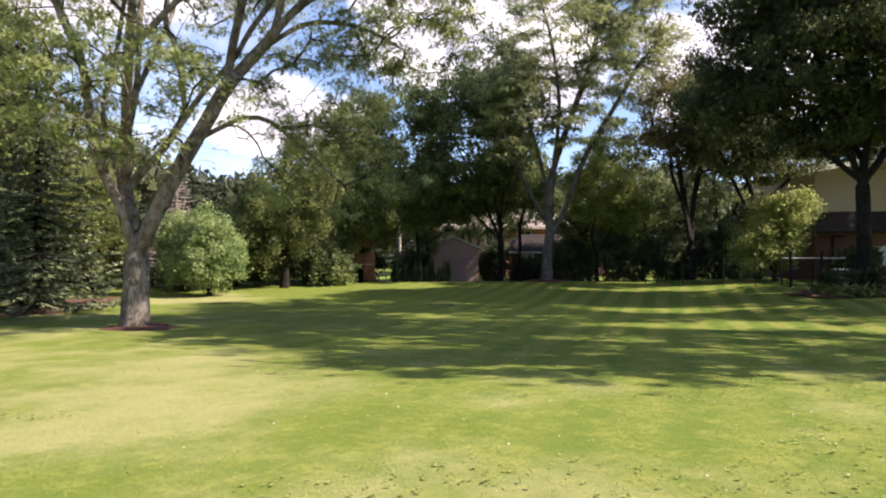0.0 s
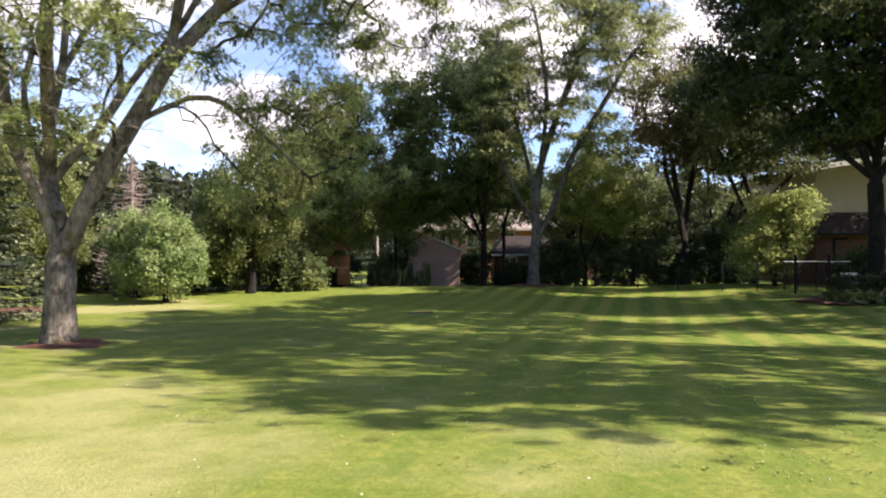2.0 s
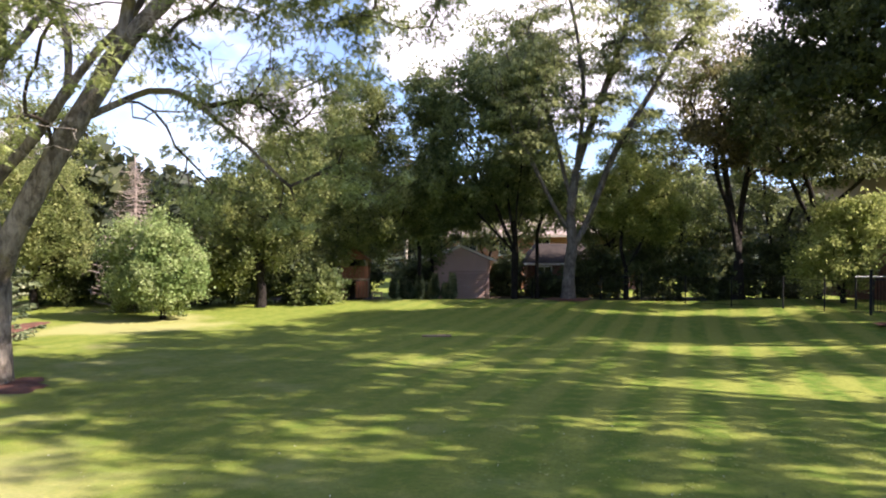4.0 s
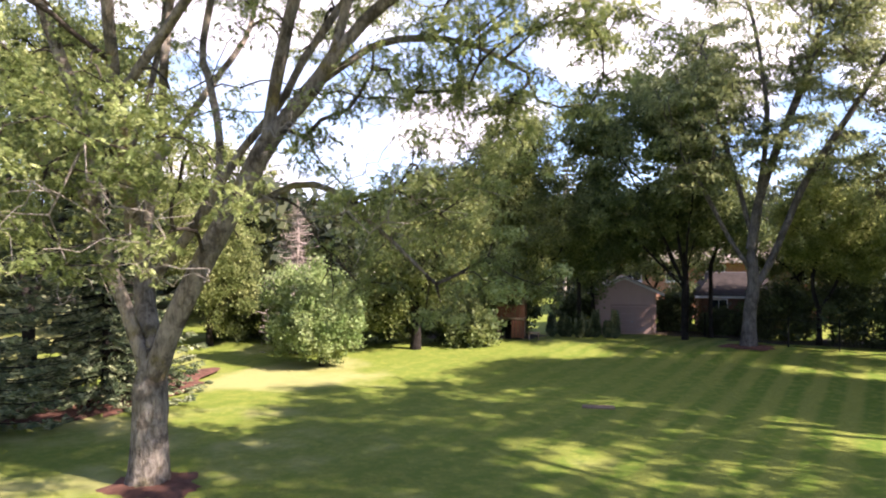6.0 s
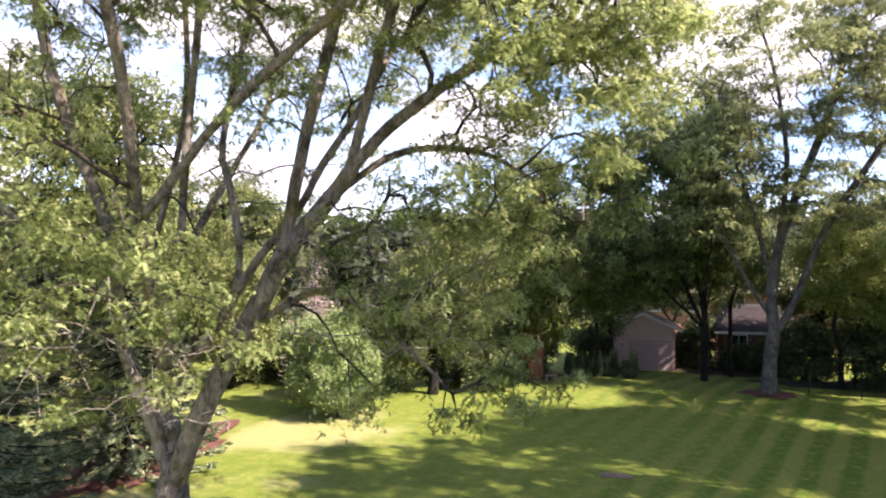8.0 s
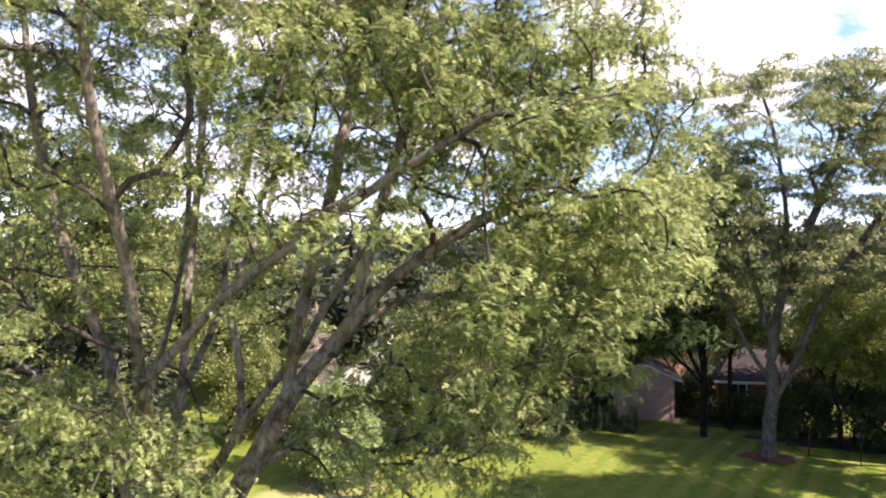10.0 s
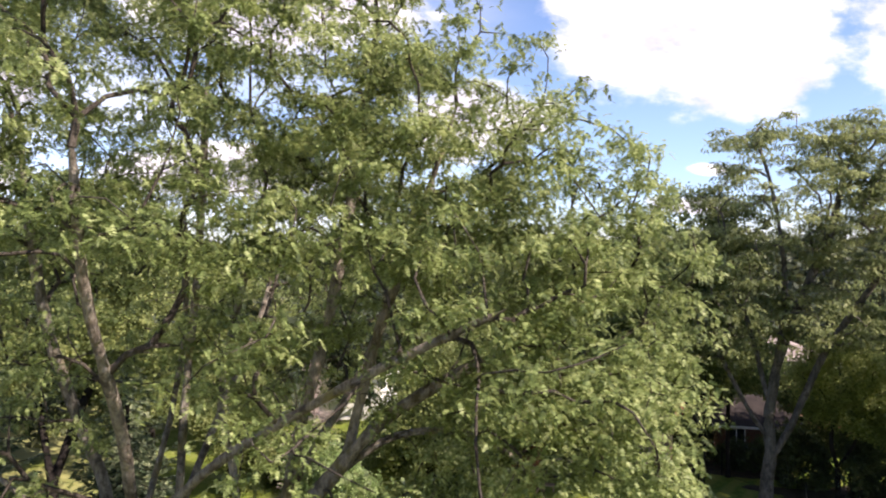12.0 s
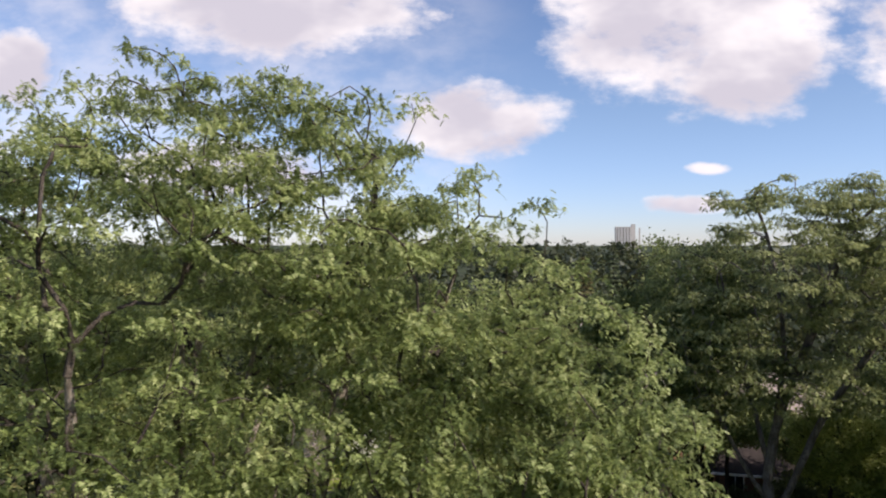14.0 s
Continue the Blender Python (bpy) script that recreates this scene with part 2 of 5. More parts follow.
def tubes(paths, sides=6):
    """Rings along each path of (points, radii), joined: verts and quads."""
    vs, fs, base = [], [], 0
    ang = np.arange(sides) * (2 * math.pi / sides)
    for pts, rad in paths:
        pts, rad = np.asarray(pts, float), np.asarray(rad, float)
        way = np.gradient(pts, axis=0)
        way /= np.linalg.norm(way, axis=1)[:, None] + 1e-9
        side = np.cross(way, (0.31, 0.87, 0.13) if abs(way[0, 2]) > 0.6 else (0.1, 0.05, 1.0))
        side /= np.linalg.norm(side, axis=1)[:, None] + 1e-9
        up = np.cross(side, way)
        ring = pts[:, None] + rad[:, None, None] * (np.cos(ang)[None, :, None] * side[:, None] + np.sin(ang)[None, :, None] * up[:, None])
        n = len(pts)
        vs.append(ring.reshape(-1, 3))
        i, j = np.arange(n - 1)[:, None] * sides, np.arange(sides)[None]
        k = (j + 1) % sides
        fs.append(np.stack([i + j, i + k, i + sides + k, i + sides + j], -1).reshape(-1, 4) + base)
        base += n * sides
    return np.concatenate(vs), np.concatenate(fs)


def smooth_line(points, step=0.4):
    """A Catmull-Rom line through the points."""
    p = np.asarray(points, float)
    p = np.vstack([2 * p[0] - p[1], p, 2 * p[-1] - p[-2]])
    got = []
    for i in range(1, len(p) - 2):
        n = max(2, int(np.linalg.norm(p[i + 1] - p[i]) / step))
        t = (np.arange(n) / n)[:, None]
        got.append(0.5 * (2 * p[i] + (p[i + 1] - p[i - 1]) * t + (2 * p[i - 1] - 5 * p[i] + 4 * p[i + 1] - p[i + 2]) * t ** 2
                          + (3 * p[i] - p[i - 1] - 3 * p[i + 1] + p[i + 2]) * t ** 3))
    got.append(p[-2:-1])
    return np.vstack(got)


def turns(yaw, pitch, roll):
    """Rotation matrices (n, 3, 3): roll about y, pitch about x, then yaw about z."""
    cy, sy, cp, sp, cr, sr = np.cos(yaw), np.sin(yaw), np.cos(pitch), np.sin(pitch), np.cos(roll), np.sin(roll)
    z, o = np.zeros_like(yaw), np.ones_like(yaw)
    a = np.stack([cy, -sy, z, sy, cy, z, z, z, o], -1).reshape(-1, 3, 3)
    b = np.stack([o, z, z, z, cp, -sp, z, sp, cp], -1).reshape(-1, 3, 3)
    c = np.stack([cr, z, sr, z, o, z, -sr, z, cr], -1).reshape(-1, 3, 3)
    return a @ b @ c


def scatter(shape, at, yaw, pitch, roll, size):
    """Copies of shape (k, corners, 3) at many places: verts and faces."""
    r = turns(yaw, pitch, roll) * np.asarray(size)[:, None, None]
    v = np.einsum("nij,kqj->nkqi", r, shape) + at[:, None, None, :]
    v = v.reshape(-1, 3)
    return v, np.arange(len(v), dtype=np.int32).reshape(-1, shape.shape[1])


def frond(pairs=4, length=0.16, leaf=0.058, width=0.036):
    """A feathered leaf along y: pairs of leaflets as chevrons and one at the tip, arching down."""
    got = []
    for i in range(pairs):
        y = length * (i + 0.5) / pairs
        w = leaf * (0.7 + 0.45 * math.sin(math.pi * (i + 1) / (pairs + 1)))
        drop = -0.5 * y * y / length
        got.append([(0, y - width * 0.55, drop), (w, y + width * 0.5, drop - 0.32 * w), (-w, y + width * 0.5, drop - 0.32 * w)])
    got.append([(width * 0.6, length, -0.5 * length), (0, length + leaf, -0.68 * length), (-width * 0.6, length, -0.5 * length)])
    return np.array(got)


def spray(rng, leaves=5, size=0.16, spread=0.2):
    """A few broad leaves at odd angles."""
    n = leaves
    one = np.array([[(0, -0.55, 0.04), (0.46, 0.36, -0.05), (-0.46, 0.42, -0.03)]]) * size
    v, _ = scatter(one, rng.normal(0, spread / 2, (n, 3)) * (1, 1, 0.6), rng.uniform(0, 6.28, n), rng.normal(0, 0.55, n), rng.normal(0, 0.55, n), rng.uniform(0.7, 1.25, n))
    return v.reshape(-1, 3, 3)


def grow(rng, limbs, targets, thick, tip=0.008, power=0.5, wander=0.12, lift=0.1, stem_cost=0.25):
    """Grows branches from given limb lines to every target, each from the nearest wood.
    Returns limb paths, twig paths (both with radii) and, for each target, its place and the way in which its twig points."""
    pos, par, out, chains = [], [], [], []

    def chain(points, start):
        ids = [] if start is None else [start]
        for q in points:
            p = ids[-1] if ids else -1
            d = np.subtract(q, pos[p]) if p >= 0 else np.array((0, 0, 1.0))
            pos.append(np.asarray(q, float)), par.append(p)
            out.append((out[p] if p >= 0 else 0.0) + float(np.linalg.norm(d)))
            ids.append(len(pos) - 1)
        chains.append(ids)
        return ids

    for i, line in enumerate(limbs):
        pts = smooth_line(line, 0.28)
        if i:
            near = int(np.argmin(np.linalg.norm(np.array(pos) - pts[0], axis=1)))
            chain(pts[1:], near)
        else:
            chain(pts, None)
    count_limbs = len(chains)
    wood = np.array(pos)
    free = wood[:, 2] > min(wood[:, 2].max() * 0.3, 4.0) - 1.0
    order = np.argsort([np.min(np.linalg.norm(wood - a, axis=1)) for a in targets])
    P = np.empty((len(pos) + len(targets) * 14, 3)); C = np.full(len(P), 1e9)
    P[:len(pos)] = wood; C[:len(pos)] = np.where(free, np.array(out) * stem_cost, 1e9)
    n, ends, weight = len(pos), [], {}
    for k in order:
        a = targets[k]
        dist = np.linalg.norm(P[:n] - a, axis=1)
        s = int(np.argmin(dist + C[:n]))
        d = dist[s]
        p0 = P[s]
        before = par[s]
        w = P[s] - P[before] if before >= 0 else np.array((0, 0, 1.0))
        w = w / (np.linalg.norm(w) + 1e-9)
        mid = p0 + w * d * 0.3 + (a - p0) * 0.3 + np.array((0, 0, lift * d)) + rng.normal(0, wander * 0.5, 3) * min(d, 1.5)
        m = int(min(12, max(2, round(d / 0.4))))
        t = (np.arange(1, m + 1) / m)[:, None]
        pts = (1 - t) ** 2 * p0 + 2 * t * (1 - t) * mid + t * t * a
        pts[:-1] += rng.normal(0, wander * 0.12, (m - 1, 3))
        ids = chain(pts, s)
        for j in ids[1:]:
            P[n] = pos[j]; C[n] = out[j] * stem_cost
            n += 1
        ends.append(ids[-1]); weight[ids[-1]] = 1.0
    load = np.zeros(len(pos))
    for e in ends:
        load[e] += 1.0
    for i in range(len(pos) - 1, 0, -1):
        load[par[i]] += load[i]
    rad = np.maximum(tip, thick * (np.maximum(load, 0.3) / load[0]) ** power)
    made = []
    for ids in chains:
        r = rad[ids].copy()
        if len(ids) > 1:
            r[0] = min(r[0], r[1] * 1.15)
        r[-1] *= 0.6
        made.append((np.array([pos[i] for i in ids]), r))
    tips = np.array([pos[e] for e in ends])
    ways = np.array([pos[e] - pos[par[e]] for e in ends])
    ways /= np.linalg.norm(ways, axis=1)[:, None] + 1e-9
    return made[:count_limbs], made[count_limbs:], tips, ways


def in_blobs(rng, blobs, count, shell=0.5, ragged=0.45):
    """Random places in ellipsoids (centre, half sizes), more of them near the surface; shared out by surface."""
    share = np.array([(b[1][0] * b[1][1] + b[1][1] * b[1][2] + b[1][0] * b[1][2]) for b in blobs])
    share = np.maximum(1, (share / share.sum() * count).astype(int))
    got = []
    for (c, h), n in zip(blobs, share):
        d = rng.normal(size=(n, 3))
        d /= np.linalg.norm(d, axis=1)[:, None]
        r = rng.uniform(0, 1, n) ** (1 / 3) * (1 - shell) + shell * rng.uniform(0.75, 1.05, n)
        k = rng.uniform(0, 50)
        r *= np.array([1 + ragged * noise.noise((q[0] * 1.9 + k, q[1] * 1.9, q[2] * 1.9)) for q in d])
        got.append(np.array(c) + d * r[:, None] * np.array(h))
    return np.vstack(got)


def flare(path, reach=0.5, more=0.7):
    """Widens a trunk towards its foot."""
    pts, r = path
    h = pts[:, 2] - pts[0, 2]
    return pts, r * (1 + more * np.exp(-h / reach))


def gnarl(v, amount):
    """Uneven swellings of the wood."""
    return v + np.array([noise.noise_vector((q[0] * 3, q[1] * 3, q[2] * 1.6)) for q in v]) * amount


def tree(name, at, limbs, targets, thick, bark, leaves, shape, per_tip, cloud, seed, label, category="tree", group="", tip=0.008,
         tilt=(0.0, 0.35), size=(0.75, 1.25), power=0.5, droop=0.0, wander=0.12, lift=0.1, stem_cost=0.25, sides=9, foot=0.5, bare=None, young=None, rosette=1, core=None):
    """A tree of trunk, limbs, twigs and a crown of single leaves. limbs and targets lie in the world."""
    rng = np.random.default_rng(seed)
    base = thing(name, at, 0, label, category, group)
    at = np.array(at)
    if bare is not None:
        _, dry, _, _ = grow(rng, [np.asarray(l) - at for l in limbs], np.asarray(bare) - at, thick * 0.14, 0.007, power, 0.5, 0.25, 0.25)
        tagged(arrays("bare_branchwork", *tubes(dry, 4), M_twig, base, "leafless pale grey twigs"), kind="stuff")
    big, small, tips, ways = grow(rng, [np.asarray(l) - at for l in limbs], np.asarray(targets) - at, thick, tip, power, wander, lift, stem_cost)
    big[0] = flare(big[0], more=foot)
    v, f = tubes(big[:1], 18)
    arrays("trunk", gnarl(v, 0.035), f, bark, base, smooth=True)
    for b in big[1:]:
        v, f = tubes([b], sides)
        arrays("limb", gnarl(v, 0.02), f, bark, base, smooth=True)
    if small:
        tagged(arrays("branchwork", *tubes(small, 5), young or bark, base, smooth=True), kind="stuff")
    n = len(tips)
    k = np.repeat(np.arange(n), max(1, per_tip // rosette))
    d = rng.normal(size=(len(k), 3))
    d /= np.linalg.norm(d, axis=1)[:, None]
    d *= rng.uniform(0, 1, len(k))[:, None] ** 0.45
    scale = rng.uniform(0.65, 1.3, n)[k][:, None]
    where = tips[k] + d * np.array(cloud) * scale
    where[:, 2] -= droop * (d[:, 0] ** 2 + d[:, 1] ** 2) * scale[:, 0]
    yaw = np.arctan2(-d[:, 0], d[:, 1]) + rng.normal(0, 0.7, len(k))
    if rosette > 1:
        # leaves spread like a star from each spur
        where, yaw = np.repeat(where, rosette, 0), np.repeat(yaw, rosette)
        yaw = yaw + np.tile(np.arange(rosette) * 2 * math.pi / rosette, len(k)) + rng.normal(0, 0.35, len(yaw))
        where = where + rng.normal(0, 0.05, where.shape)
    m = len(yaw)
    pitch, roll, big_small = rng.normal(-droop * 0.6 + tilt[0], tilt[1], m), rng.normal(0, tilt[1], m), rng.uniform(*size, m)
    if core is not None:
        # the larger inner leaves that close the crown
        c = len(core)
        where, yaw = np.vstack([where, np.asarray(core) - at]), np.concatenate([yaw, rng.uniform(0, 6.28, c)])
        pitch, roll = np.concatenate([pitch, rng.normal(0, 0.7, c)]), np.concatenate([roll, rng.normal(0, 0.7, c)])
        big_small = np.concatenate([big_small, rng.uniform(1.5, 2.3, c)])
    v, f = scatter(shape, where, yaw, pitch, roll, big_small)
    crown = arrays("crown", v, f, leaves, base)
    return base

# ---- ground ----
def lawn_material():
    m, n, b, o = material("lawn", 0.85, 0.15)
    p = place_of(n)
    sx = n.add("ShaderNodeSeparateXYZ")
    n.put(sx.inputs[0], n.spin(p, 15.5))
    edge = n.math("ADD", sx.outputs[0], n.math("MULTIPLY", n.math("SUBTRACT", n.noise(p, 0.5, 4.0), 0.5), 0.4))
    wave = n.math("SINE", n.math("MULTIPLY", edge, 2 * math.pi / 1.16))
    mown = n.step(wave, -0.7, 0.7)
    blade = n.noise(p, 24.0, 6.0, 0.75)
    tuft = n.noise(p, 3.2, 5.0, 0.6)
    dry = n.noise(p, 0.28, 5.0, 0.6)
    near = n.add("ShaderNodeSeparateXYZ")
    n.put(near.inputs[0], p)
    mown = n.math("ADD", 0.5, n.math("MULTIPLY", n.math("SUBTRACT", mown, 0.5), n.math("MULTIPLY", n.step(near.outputs[1], 7.0, 20.0, 0.3, 1.0), n.math("MULTIPLY", n.step(near.outputs[0], -9.0, 6.0, 0.22, 1.1), n.step(n.noise(p, 0.16, 3.0), 0.35, 0.62, 0.6, 1.1)))))
    green = n.mix(mown, (0.078, 0.142, 0.013), (0.2, 0.224, 0.044))
    col = n.mix(n.math("MULTIPLY", n.step(tuft, 0.42, 0.7), 0.7), green, (0.25, 0.262, 0.055))
    mottle = n.noise(p, 13.0, 5.0, 0.75)
    col = n.mix(n.math("MULTIPLY", n.step(mottle, 0.47, 0.61), 0.62), col, (0.1, 0.135, 0.022))
    # dry, straw-coloured turf, more of it on the near side of the lawn
    lean = n.math("ADD", n.math("MULTIPLY", near.outputs[0], -0.013), n.math("MULTIPLY", near.outputs[1], -0.011))
    # round patch made paler for worn turf and for the sunlight lying there
    worn_sunlit = n.add("ShaderNodeVectorMath")
    worn_sunlit.operation = "DISTANCE"
    n.put(worn_sunlit.inputs[0], p)
    worn_sunlit.inputs[1].default_value = (-13.4, 32.6, -0.2)
    lean = n.math("ADD", lean, n.step(worn_sunlit.outputs["Value"], 0.8, 5.0, 0.34, 0.0))
    col = n.mix(n.math("MULTIPLY", n.step(n.math("ADD", dry, lean), 0.36, 0.6), 0.62), col, (0.39, 0.355, 0.165))
    col = n.mix(n.math("MULTIPLY", n.step(blade, 0.46, 0.64), 0.32), col, (0.09, 0.105, 0.02))
    # wooded land beyond the yards
    out = n.add("ShaderNodeVectorMath")
    out.operation = "LENGTH"
    n.put(out.inputs[0], p)
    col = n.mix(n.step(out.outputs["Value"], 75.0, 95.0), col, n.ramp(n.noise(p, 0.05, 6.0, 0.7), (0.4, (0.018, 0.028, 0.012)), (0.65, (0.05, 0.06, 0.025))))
    n.put(b.inputs["Base Color"], col)
    bump(n, b, n.math("ADD", blade, n.math("MULTIPLY", tuft, 0.8)), 0.55, 0.04)
    return m


M_lawn = lawn_material()
# near-black brown that stands for shade on the ground
M_ground_shade = plain("ground_shade", (0.022, 0.016, 0.01), (0.075, 0.055, 0.034), 12, 0.95, 0.9)
M_mulch = plain("mulch", (0.05, 0.022, 0.015), (0.17, 0.076, 0.052), 14, 0.95, 0.9)


def ease(v):
    v = np.clip(v, 0, 1)
    return v * v * (3 - 2 * v)


def level(x, y):
    """The ground's height: a small rise by the house, a fall behind the lawn."""
    lawn = np.interp(y, (-12, 4, 9, 14, 20, 26, 31, 37, 43, 51), (0.62, 0.55, 0.42, 0.2, 0.0, -0.17, -0.27, -0.2, -0.04, -0.6))
    return (lawn + 0.33 * ease((x - 9) / 6) * ease((y - 22) / 10) * (1 - ease((y - 40) / 8))
            + 0.05 * np.sin(x * 0.21 + 1) * np.sin(y * 0.17) * (np.abs(x) < 90))


def sheet():
    """One sheet from the lawn to the horizon, finer in the middle."""
    ax = np.concatenate([-np.geomspace(4000, 70, 22), np.linspace(-62, 62, 63), np.geomspace(70, 4000, 22)])
    gx, gy = np.meshgrid(ax, ax + 25, indexing="ij")
    z = level(gx, gy)
    v = np.stack([gx, gy, z], -1).reshape(-1, 3)
    n = len(ax)
    i, j = np.meshgrid(np.arange(n - 1), np.arange(n - 1), indexing="ij")
    f = np.stack([i * n + j, (i + 1) * n + j, (i + 1) * n + j + 1, i * n + j + 1], -1).reshape(-1, 4)
    return tagged(arrays("ground", v, f, M_lawn, smooth=True), "sunlit mown lawn with stripes and dry patches", "lawn", kind="structure")


ground = sheet()


def bed(name, at, size, mat, label, seed, high=0.07):
    """A low heap with a ragged edge, of mulch or of a dark colour for ground shade."""
    rng = np.random.default_rng(seed)
    n = 44
    a = np.arange(n) * 2 * math.pi / n
    edge = 1 + 0.12 * np.sin(a * 3 + seed) + 0.1 * np.sin(a * 7 + 2 * seed) + rng.normal(0, 0.03, n)
    rows = []
    for k, (s, h) in enumerate(((1.0, -0.06), (0.93, 0.35), (0.7, 0.8), (0.4, 1.0), (0.02, 1.0))):
        rows.append(np.stack([np.cos(a) * edge * s * size[0], np.sin(a) * edge * s * size[1], np.full(n, 0.02 + high * h) + rng.normal(0, 0.012, n) * (k > 0)], -1))
    i, j = np.arange(4)[:, None] * n, np.arange(n)[None]
    k = (j + 1) % n
    f = np.stack([i + j, i + k, i + n + k, i + n + j], -1).reshape(-1, 4)
    ob = arrays(name, np.concatenate(rows), f, mat, smooth=True)
    ob.matrix_basis = pose(at[0], at[1], float(level(at[0], at[1])))
    return tagged(ob, label, "garden bed", kind="structure")


bed("mulch_bed", (-9.9, 19.3, 0), (0.95, 0.8), M_mulch, "reddish bark mulch ring round the tree", 3, 0.06)
bed("mulch_bed", (3.9, 43.1, 0), (1.2, 0.9), M_mulch, "bare mulch round the far tree", 5)
bed("mulch_bed", (-17.3, 25.5, 0), (1.8, 5.8), M_mulch, "needle mulch under the spruces", 8)
bed("mulch_bed", (17.6, 31.6, 0), (4.2, 2.2), M_mulch, "dark mulch bed under clipped bushes", 9)
# dark sheets laid over the lawn in place of shade below the border
bed("shade_patch", (11.5, 47.2, 0), (8.5, 2.7), M_ground_shade, "dark patch coloured as shade under the border trees", 10)
bed("shade_patch", (-13.6, 44.2, 0), (8.4, 2.4), M_ground_shade, "dark patch coloured as shade below the border shrubs", 11)
bed("shade_patch", (2.8, 51.6, 0), (3.4, 2.2), M_ground_shade, "dark patch coloured as shade between shed and house wing", 12)


M_clover = leafy("clover", (0.15, 0.19, 0.045), (0.24, 0.27, 0.075), (0.34, 0.36, 0.13), 0.3)
M_bloom = leafy("white_blossom", (0.5, 0.48, 0.4), (0.7, 0.68, 0.6), (0.8, 0.78, 0.72), 0.3)
M_blade = leafy("grass_blades", (0.2, 0.235, 0.035), (0.29, 0.3, 0.06), (0.36, 0.34, 0.1), 0.4, 0.25)


def turf():
    """Standing blades and clover rosettes over the near lawn."""
    rng = np.random.default_rng(14)
    n = 16000
    y = 2.0 + 16 * rng.uniform(0, 1, n) ** 0.8
    x = rng.uniform(-1, 1, n) * (1.5 + y * 0.72) - 0.3
    blade = np.array([[(-0.006, 0, 0), (0.006, 0, 0), (0.004, 0.02, 0.012), (-0.002, 0.024, 0.013)]])
    v, f = scatter(blade, np.stack([x, y, level(x, y)], -1), rng.uniform(0, 6.28, n), rng.normal(-0.25, 0.25, n), rng.normal(0, 0.3, n), rng.uniform(0.4, 1.0, n))
    tagged(arrays("grass", v, f, M_blade), "short mown grass blades of the near lawn", "grass", kind="stuff")
    n = 5200
    y = 2.0 + 15 * rng.uniform(0, 1, n) ** 0.8
    x = rng.uniform(-1, 1, n) * (1.5 + y * 0.7) - 0.3
    keep = np.array([noise.noise((a * 0.45, b * 0.45, 3.0)) + a * 0.05 for a, b in zip(x, y)]) > 0.02
    x, y = x[keep], y[keep]
    a = np.arange(6) * math.pi / 3
    leaf = np.array([[(0, 0, 0.01), (0.015, 0.018, 0.018), (0, 0.036, 0.02), (-0.015, 0.018, 0.018)]])
    rosette, _ = scatter(leaf, np.zeros((6, 3)), a, np.full(6, 0.1), np.zeros(6), np.ones(6))
    v, f = scatter(rosette.reshape(-1, 4, 3), np.stack([x, y, level(x, y) + 0.005], -1), rng.uniform(0, 6.28, len(x)), rng.normal(0, 0.15, len(x)), rng.normal(0, 0.15, len(x)), rng.uniform(0.4, 0.85, len(x)))
    tagged(arrays("clover", v, f, M_clover), "low clover rosettes scattered in the lawn", "clover", kind="stuff")

    n = 170
    y = 3.0 + 14 * rng.uniform(0, 1, n)
    x = rng.uniform(-0.6, 1, n) * (1.5 + y * 0.6)
    bloom = np.array([[(-0.012, -0.012, 0.0), (0.012, -0.012, 0.0), (0.009, 0.009, 0.014)], [(0.012, -0.012, 0.0), (0.012, 0.012, 0.0), (-0.009, 0.009, 0.014)], [(0.012, 0.012, 0.0), (-0.012, 0.012, 0.0), (-0.009, -0.009, 0.014)], [(-0.012, 0.012, 0.0), (-0.012, -0.012, 0.0), (0.009, -0.009, 0.014)]])
    v, f = scatter(bloom, np.stack([x, y, level(x, y) + 0.03], -1), rng.uniform(0, 6.28, n), rng.normal(0, 0.3, n), rng.normal(0, 0.3, n), rng.uniform(0.4, 0.75, n))
    tagged(arrays("clover_blossom", v, f, M_bloom), "tiny white clover blossoms dotted in the lawn", "clover", kind="stuff")


turf()
# ---- trees ----
rng0 = np.random.default_rng(11)
FROND = frond()
FROND_FAR = frond(4, 0.34, 0.13, 0.08)
LEAVES = spray(np.random.default_rng(2), 6, 0.14, 0.36)
LEAVES_SMALL = spray(np.random.default_rng(4), 6, 0.11, 0.24)


def limbs_to(at, fork, ends, rng, lean=(0, 0), bend=0.5):
    """A trunk up to the fork and a limb from it to each end."""
    at, top = np.array(at, float), np.array([at[0] + lean[0], at[1] + lean[1], fork])
    made = [[at, (at + top) / 2 + rng.normal(0, 0.06, 3) * (1, 1, 0), top]]
    for e in ends:
        e = np.array(e, float)
        start = top - (0, 0, rng.uniform(0, 0.25) * fork)
        d = e - start
        made.append([start, start + d * 0.3 + (0, 0, bend * 0.12 * d[2]) + rng.normal(0, 0.15, 3), start + d * 0.65 + (0, 0, bend * 0.1 * d[2]) + rng.normal(0, 0.3, 3), e])
    return made


